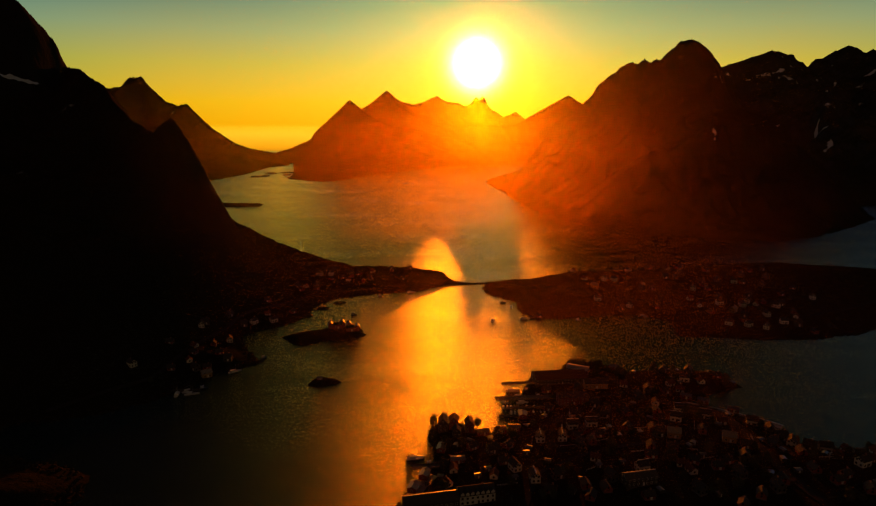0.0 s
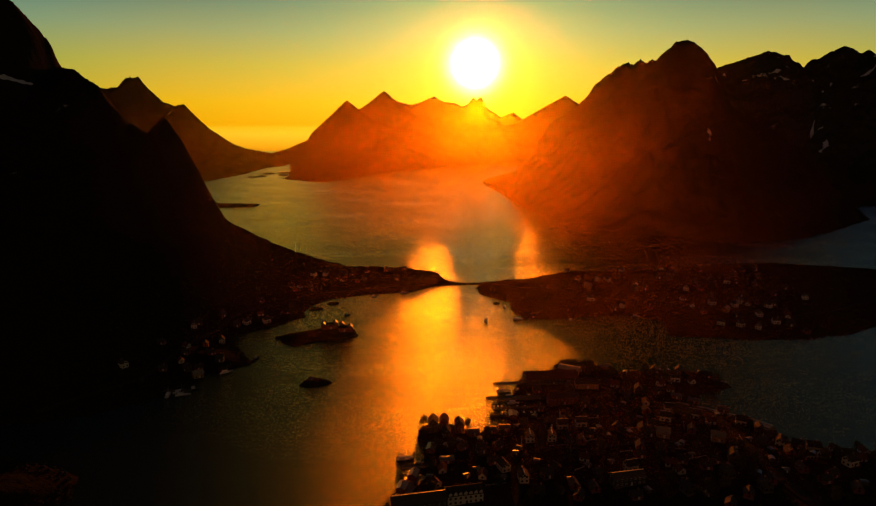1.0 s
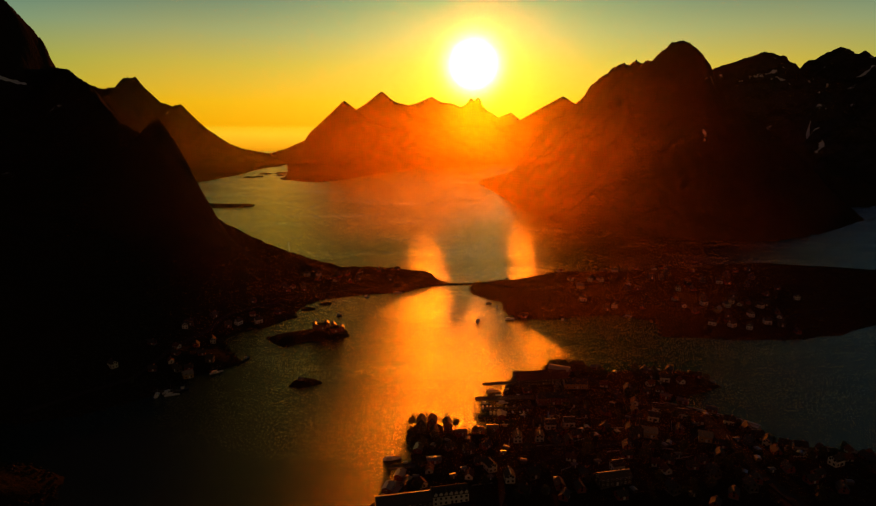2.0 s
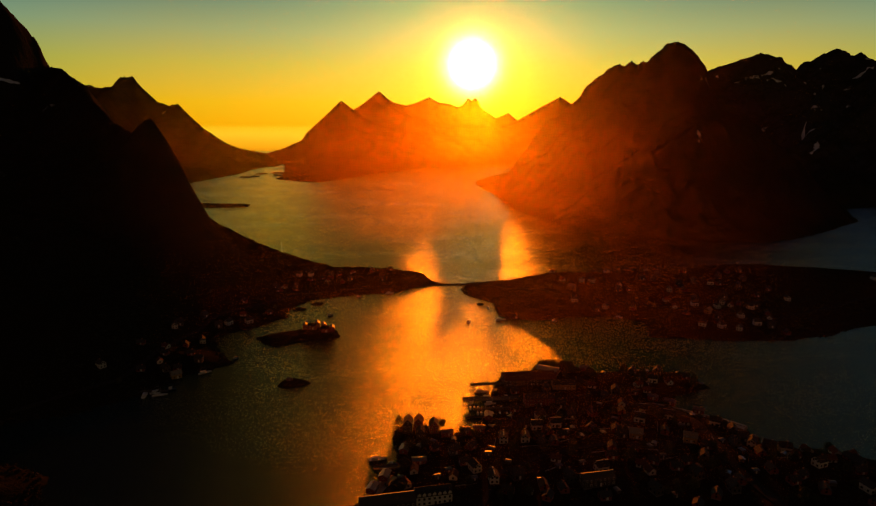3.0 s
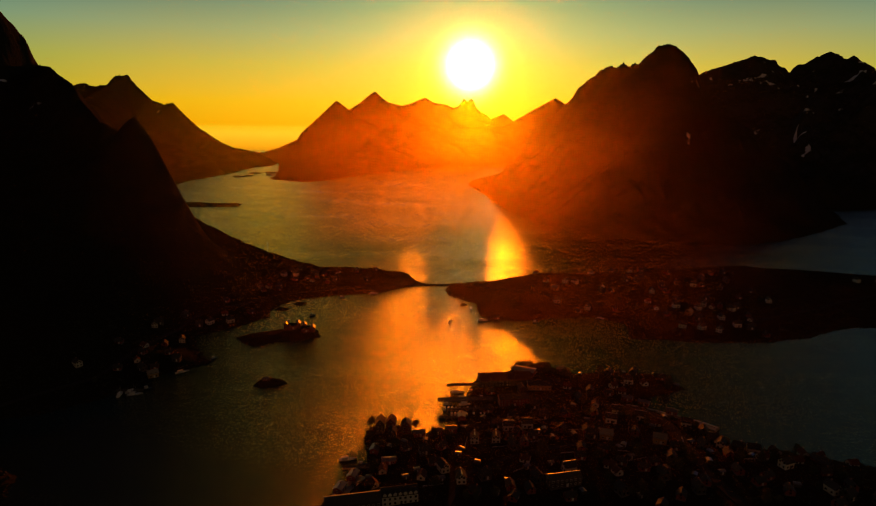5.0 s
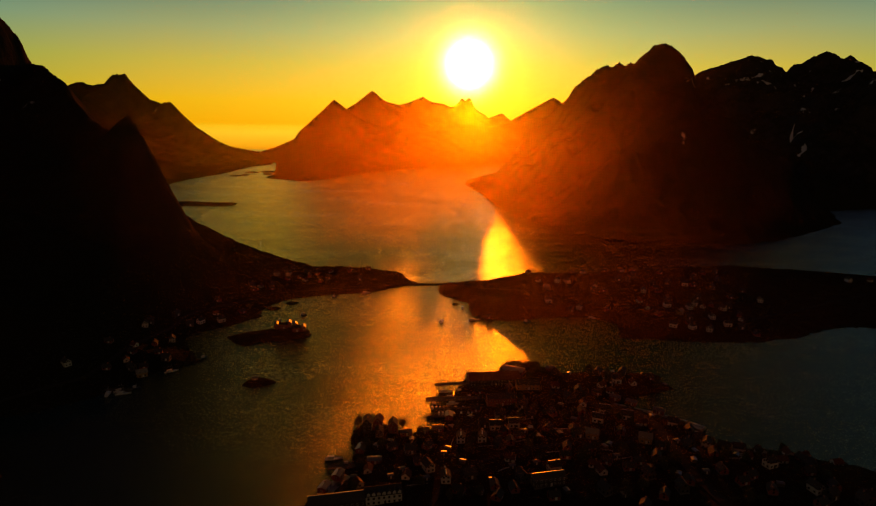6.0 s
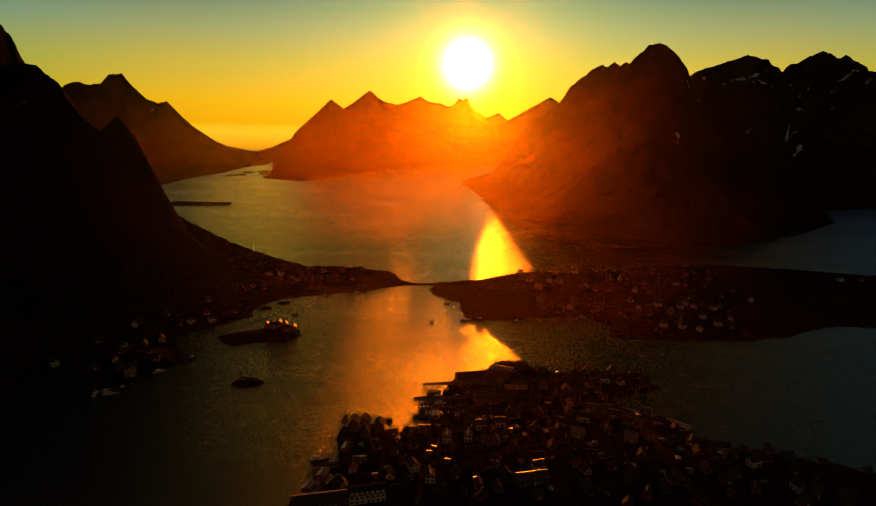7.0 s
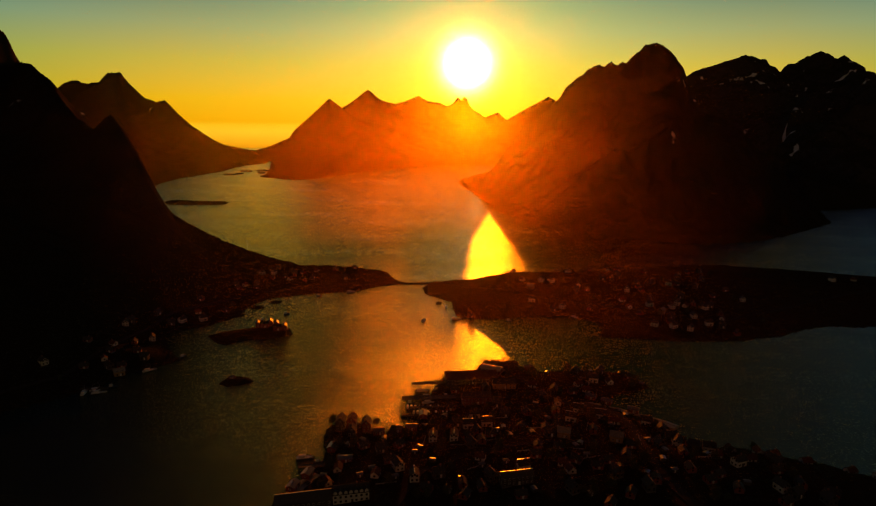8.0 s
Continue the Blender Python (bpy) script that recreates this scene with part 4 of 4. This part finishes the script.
# ---- trees and shrubs ----
def tree(height, spread, seed, label):
    """Trunk with limbs, and a loose crown of many small leaf clumps."""
    rnd = random.Random(seed)
    top = tagged(new("tree"), label, "tree", "village trees")
    lines = [((0, 0, -0.6), (0.1, 0.05, height * 0.55), 0.22, 0.12), ((0.1, 0.05, height * 0.55), (0.2, 0.1, height * 0.92), 0.12, 0.03)]
    tips = [Vector((0.2, 0.1, height * 0.92))]
    for k in range(9):
        a, z = k * 2.4 + rnd.uniform(-0.4, 0.4), height * rnd.uniform(0.12, 0.72)
        reach = spread * (1.15 - z / height) * rnd.uniform(0.7, 1.1)
        tip = Vector((math.cos(a) * reach, math.sin(a) * reach, z + reach * 0.55))
        lines.append(((0.08, 0.04, z), tuple(tip), 0.08, 0.02, 5))
        tips += [tip, tip * 0.6 + Vector((0, 0, z * 0.42))]
    part("trunk", rods(*lines), BARK, top)
    bm = bmesh.new()
    for tip in tips:
        for _ in range(46):
            c = tip + Vector((rnd.gauss(0, 1), rnd.gauss(0, 1), rnd.gauss(0, 0.8))) * spread * 0.33
            q = Euler((rnd.uniform(0, 6.3), rnd.uniform(0, 6.3), rnd.uniform(0, 6.3))).to_matrix()
            s = rnd.uniform(0.22, 0.46)
            v = [bm.verts.new(c + q @ Vector(p) * s) for p in ((-1, 0, 0), (0, -0.6, 0.2), (1, 0, 0), (0, 0.6, 0.2))]
            bm.faces.new(v)
    part("crown", bm, LEAF, top)
    return top


TREES = [tree(8.0, 2.6, 1, "tall leafy tree among the houses"), tree(6.0, 2.4, 2, "round leafy tree among the houses"), tree(4.2, 2.0, 3, "low bushy tree among the houses")]
first = [(-4, 388), (27, 386), (128, 492)]
for ob, (x, y) in zip(TREES, first):
    ob.matrix_basis = pose(x, y, max(village.at(x, y), 0.8))
rnd = random.Random(21)
spots = [(-3, 371), (111, 487), (119, 493), (126, 493), (130, 485), (136, 493), (140, 490), (113, 493), (144, 488), (122, 484), (148, 470), (152, 466), (134, 482), (146, 484), (152, 478), (108, 490), (116, 491), (123, 488), (132, 490), (138, 486), (142, 480), (135, 478), (40, 372), (48, 371), (66, 384)]
while len(spots) < 105:
    x, y = rnd.uniform(-5, 290), rnd.uniform(288, 486)
    if village.at(x, y) > 1.5 and free(x, y, 1.2):
        spots.append((x, y))
for x, y in spots:
    copy_thing(rnd.choice(TREES), pose(x, y, max(village.at(x, y), 0.6) - 0.1, 0, 0, rnd.uniform(0, 360)) @ Matrix.Scale(rnd.uniform(0.75, 1.2), 4))
far_spots = 0
while far_spots < 70:
    land, x, y = rnd.choice(((east, rnd.uniform(70, 430), rnd.uniform(580, 790)), (west, rnd.uniform(-250, 0), rnd.uniform(450, 840))))
    if 1.0 < land.at(x, y) < 32 and free(x, y, 1.2):
        copy_thing(rnd.choice(TREES), pose(x, y, land.at(x, y) - 0.1, 0, 0, rnd.uniform(0, 360)) @ Matrix.Scale(rnd.uniform(0.45, 0.8), 4))
        far_spots += 1


def shrubs(land, count, area, seed, low, high):
    """Heath, tussocks and low scrub, too many to count."""
    rnd = random.Random(seed)
    verts, faces = [], []
    while len(faces) < count * 14:
        x, y = rnd.uniform(area[0], area[1]), rnd.uniform(area[2], area[3])
        z = land.at(x, y)
        if not low < z < high or noise.noise((x / 18, y / 18, seed)) < -0.1 or not free(x, y, 0.3):
            continue
        r = rnd.uniform(0.5, 1.5)
        for _ in range(14):
            c = Vector((x + rnd.gauss(0, r * 0.5), y + rnd.gauss(0, r * 0.5), z + abs(rnd.gauss(0, r * 0.4))))
            q = Euler((rnd.uniform(0, 6.3), rnd.uniform(0, 6.3), rnd.uniform(0, 6.3))).to_matrix()
            s, k = rnd.uniform(0.2, 0.5), len(verts)
            verts += [c + q @ Vector(p) * s for p in ((-1, 0, 0), (0, -0.6, 0.2), (1, 0, 0), (0, 0.6, 0.2))]
            faces.append((k, k + 1, k + 2, k + 3))
    mesh = bpy.data.meshes.new("shrubs")
    mesh.from_pydata(verts, [], faces)
    mesh.materials.append(LEAF)
    return tagged(new("shrubs", mesh), "low dark scrub and tussocks between the houses", "shrubs", kind="stuff")


shrubs(village, 2200, (-10, 330, 285, 490), 3, 0.9, 40)
shrubs(east, 1800, (70, 560, 575, 800), 4, 0.9, 40)
shrubs(west, 1800, (-300, 0, 430, 840), 6, 0.9, 60)


# ---- poles and masts ----
def utility_pole(height, label):
    top = tagged(new("utility_pole"), label, "pole", "poles along the roads")
    part("pole", rods(((0, 0, -0.8), (0, 0, height), 0.14, 0.10)), TIMBER, top)
    part("crossarm", blocks((-0.9, 0.9, -0.06, 0.06, height - 0.7, height - 0.55)), TIMBER, top)
    return top


pole_0 = utility_pole(8.5, "weathered wooden utility pole beside the road")
pole_0.matrix_basis = pose(154, 444, village.at(154, 444))
for x, y in ((170, 421), (186, 410), (204, 401), (209, 381), (209, 352), (208, 322), (172, 348), (136, 348), (92, 338), (56, 318), (100, 405), (76, 388), (124, 430)):
    copy_thing(pole_0, pose(x, y, village.at(x, y), 0, 0, x * 7 % 90))
mast = tagged(new("radio_mast"), "thin steel mast on the mountain ridge", "mast")
mast.matrix_basis = pose(-205, 858, west.at(-205, 858))
part("pole", rods(((0, 0, -1), (0, 0, 16), 0.22, 0.14)), STEEL, mast)
part("crossarm", blocks((-1.2, 1.2, -0.08, 0.08, 13.5, 13.7)), STEEL, mast)
marker = tagged(new("sea_mark"), "dark iron sea mark standing in the water", "marker")
marker.matrix_basis = pose(270, 520, 0)
part("pole", rods(((0, 0, -3), (0, 0, 5), 0.2, 0.16)), TIMBER, marker)
part("topmark", blocks((-0.45, 0.45, -0.45, 0.45, 4.3, 5.4)), TIMBER, marker)


# ---- quay walls, boulders, fences, sheds ----
CONCRETE = plain("damp_quay_concrete", (0.34, 0.25, 0.17), 0.5, 0.0, 0.8)


def quay(points, width, top, label):
    """A low concrete mole: slabs laid end to end with kerbs and bollards."""
    base = tagged(new("mole"), label, "mole")
    bollard = None
    for k, (a, b) in enumerate(zip(points, points[1:])):
        l = math.dist(a, b)
        m = pose(a[0], a[1], 0, 0, 0, math.degrees(math.atan2(b[1] - a[1], b[0] - a[0])))
        slab = part("slab", blocks((0.04, l - 0.04, -width / 2, width / 2, -3.0, top + 0.04 * (k % 3)), (0.04, l - 0.04, width / 2 - 0.4, width / 2, top, top + 0.45)), CONCRETE, base)
        slab.matrix_basis = m
        # slope added on the sea side, tilted sunward so the mole's edge looks lit
        bm = bmesh.new()
        prism(bm, [[(x, y, z) for y, z in ((width / 2 + 0.01, top + 0.3), (width / 2 + 4.2, top - 0.7), (width / 2 + 5.0, -3.0), (width / 2 + 0.01, -3.0))] for x in (0.1, l - 0.1)])
        bmesh.ops.recalc_face_normals(bm, faces=bm.faces)
        part("apron", bm, CONCRETE, base, "sloping apron added on the sea side to catch the sun").matrix_basis = m
        if bollard is None:
            bollard = part("bollard", rods(((0, 0, 0), (0, 0, 0.55), 0.18, 0.18, 8), ((0, 0, 0.55), (0, 0, 0.7), 0.28, 0.24, 8)), TIMBER, base)
            bollard.matrix_basis = m @ pose(l / 2, -width / 2 + 0.5, top)
        else:
            shared("bollard", bollard, m @ pose(l / 2, -width / 2 + 0.5, top), base)
    return base


quay([(170, 427), (182, 421), (194, 415), (206, 408), (218, 400), (230, 392), (238, 384)], 4.5, 2.4, "low damp concrete mole along the village shore")
quay([(62, 384), (74, 392), (84, 402), (88, 414)], 4.0, 2.0, "low damp concrete quay inside the harbour")
quay([(-14, 300), (-8, 312), (-2, 324)], 4.0, 1.9, "short concrete quay below a long warehouse")


def boulder(seed):
    rnd = random.Random(seed)
    bm = bmesh.new()
    bmesh.ops.create_icosphere(bm, subdivisions=1, radius=1.0)
    for v in bm.verts:
        v.co *= 1 + 0.35 * noise.noise(v.co * 1.3 + Vector((seed, 0, 0)))
        v.co.z *= 0.6
    mesh = bpy.data.meshes.new("boulder")
    bm.to_mesh(mesh)
    bm.free()
    return [v.co.copy() for v in mesh.vertices], [tuple(p.vertices) for p in mesh.polygons]


def boulders(land, area, count, seed, label):
    """Loose stones along the waterline."""
    rnd = random.Random(seed)
    shapes = [boulder(k + seed) for k in range(4)]
    verts, faces, made = [], [], 0
    while made < count:
        x, y = rnd.uniform(area[0], area[1]), rnd.uniform(area[2], area[3])
        if not -0.9 < land.at(x, y) < 1.1:
            continue
        made += 1
        co, tri = rnd.choice(shapes)
        s, q, k = rnd.uniform(0.5, 1.9), Euler((rnd.uniform(-0.4, 0.4), rnd.uniform(-0.4, 0.4), rnd.uniform(0, 6.3))).to_matrix(), len(verts)
        c = Vector((x, y, max(land.at(x, y), -0.3)))
        verts += [c + q @ v * s for v in co]
        faces += [tuple(i + k for i in f) for f in tri]
    mesh = bpy.data.meshes.new("boulders")
    mesh.from_pydata(verts, [], faces)
    mesh.materials.append(ROCK)
    return tagged(new("boulders", mesh), label, "boulders", kind="stuff")


boulders(village, (-25, 330, 285, 500), 700, 2, "dark sea-worn boulders along the village shore")
boulders(east, (50, 560, 560, 800), 700, 3, "dark sea-worn boulders along the island shore")
boulders(west, (-310, 40, 290, 800), 800, 4, "dark sea-worn boulders below the mountain road")
boulders(islet, (-158, -76, 543, 604), 160, 5, "dark sea-worn boulders round the islet")


def shed(label):
    top = tagged(new("shed"), label, "shed", "sheds between the houses")
    part("wall", gable_walls(3.6, 2.8, 2.0, 0.35), DARK, top)
    part("roof", gable_roof(3.6, 2.8, 2.0, 0.35, 0.25, 0.12), BRIGHT, top)
    part("door", blocks((-0.45, 0.45, -1.46, -1.38, 0.0, 1.8)), WHITE, top)
    return top


shed_0 = shed("small dark shed with low shiny metal roof")
shed_0.matrix_basis = pose(30, 326, stand(village, 30, 326, 3) - 0.3, 0, 0, 20)
rnd = random.Random(33)
count = 0
while count < 46:
    x, y = rnd.uniform(-10, 260), rnd.uniform(290, 485)
    if village.at(x, y) > 1.2 and free(x, y, 1.6):
        copy_thing(shed_0, pose(x, y, stand(village, x, y, 3) - 0.3, 0, 0, rnd.uniform(0, 180)))
        PLACED.append((x, y, 2.0))
        count += 1


def fence(length, label):
    """A run of post-and-rail fence."""
    top = tagged(new("fence"), label, "fence", "garden fences")
    n = int(length / 2) + 1
    post = None
    for k in range(n):
        if post is None:
            post = part("post", blocks((-0.06, 0.06, -0.06, 0.06, -0.6, 1.1)), WHITE, top)
        else:
            shared("post", post, pose(k * 2.0, 0, 0), top)
    for z in (0.45, 0.85):
        part("rail", blocks((0, (n - 1) * 2.0, -0.09, -0.06, z, z + 0.14)), WHITE, top)
    return top


fence_0 = fence(12, "white post-and-rail garden fence")
fence_0.matrix_basis = pose(120, 340, village.at(120, 340) + 0.1, 0, 0, 10)
for x, y, turn in ((60, 352, 80), (78, 350, 5), (98, 352, 20), (150, 344, -10), (170, 366, 70), (190, 372, 60), (128, 372, 0), (108, 388, 8), (200, 345, 80), (34, 308, 12), (88, 322, 30), (160, 332, 15), (230, 330, 0), (110, 402, 60)):
    copy_thing(fence_0, pose(x, y, village.at(x, y) + 0.15, 0, 0, turn))
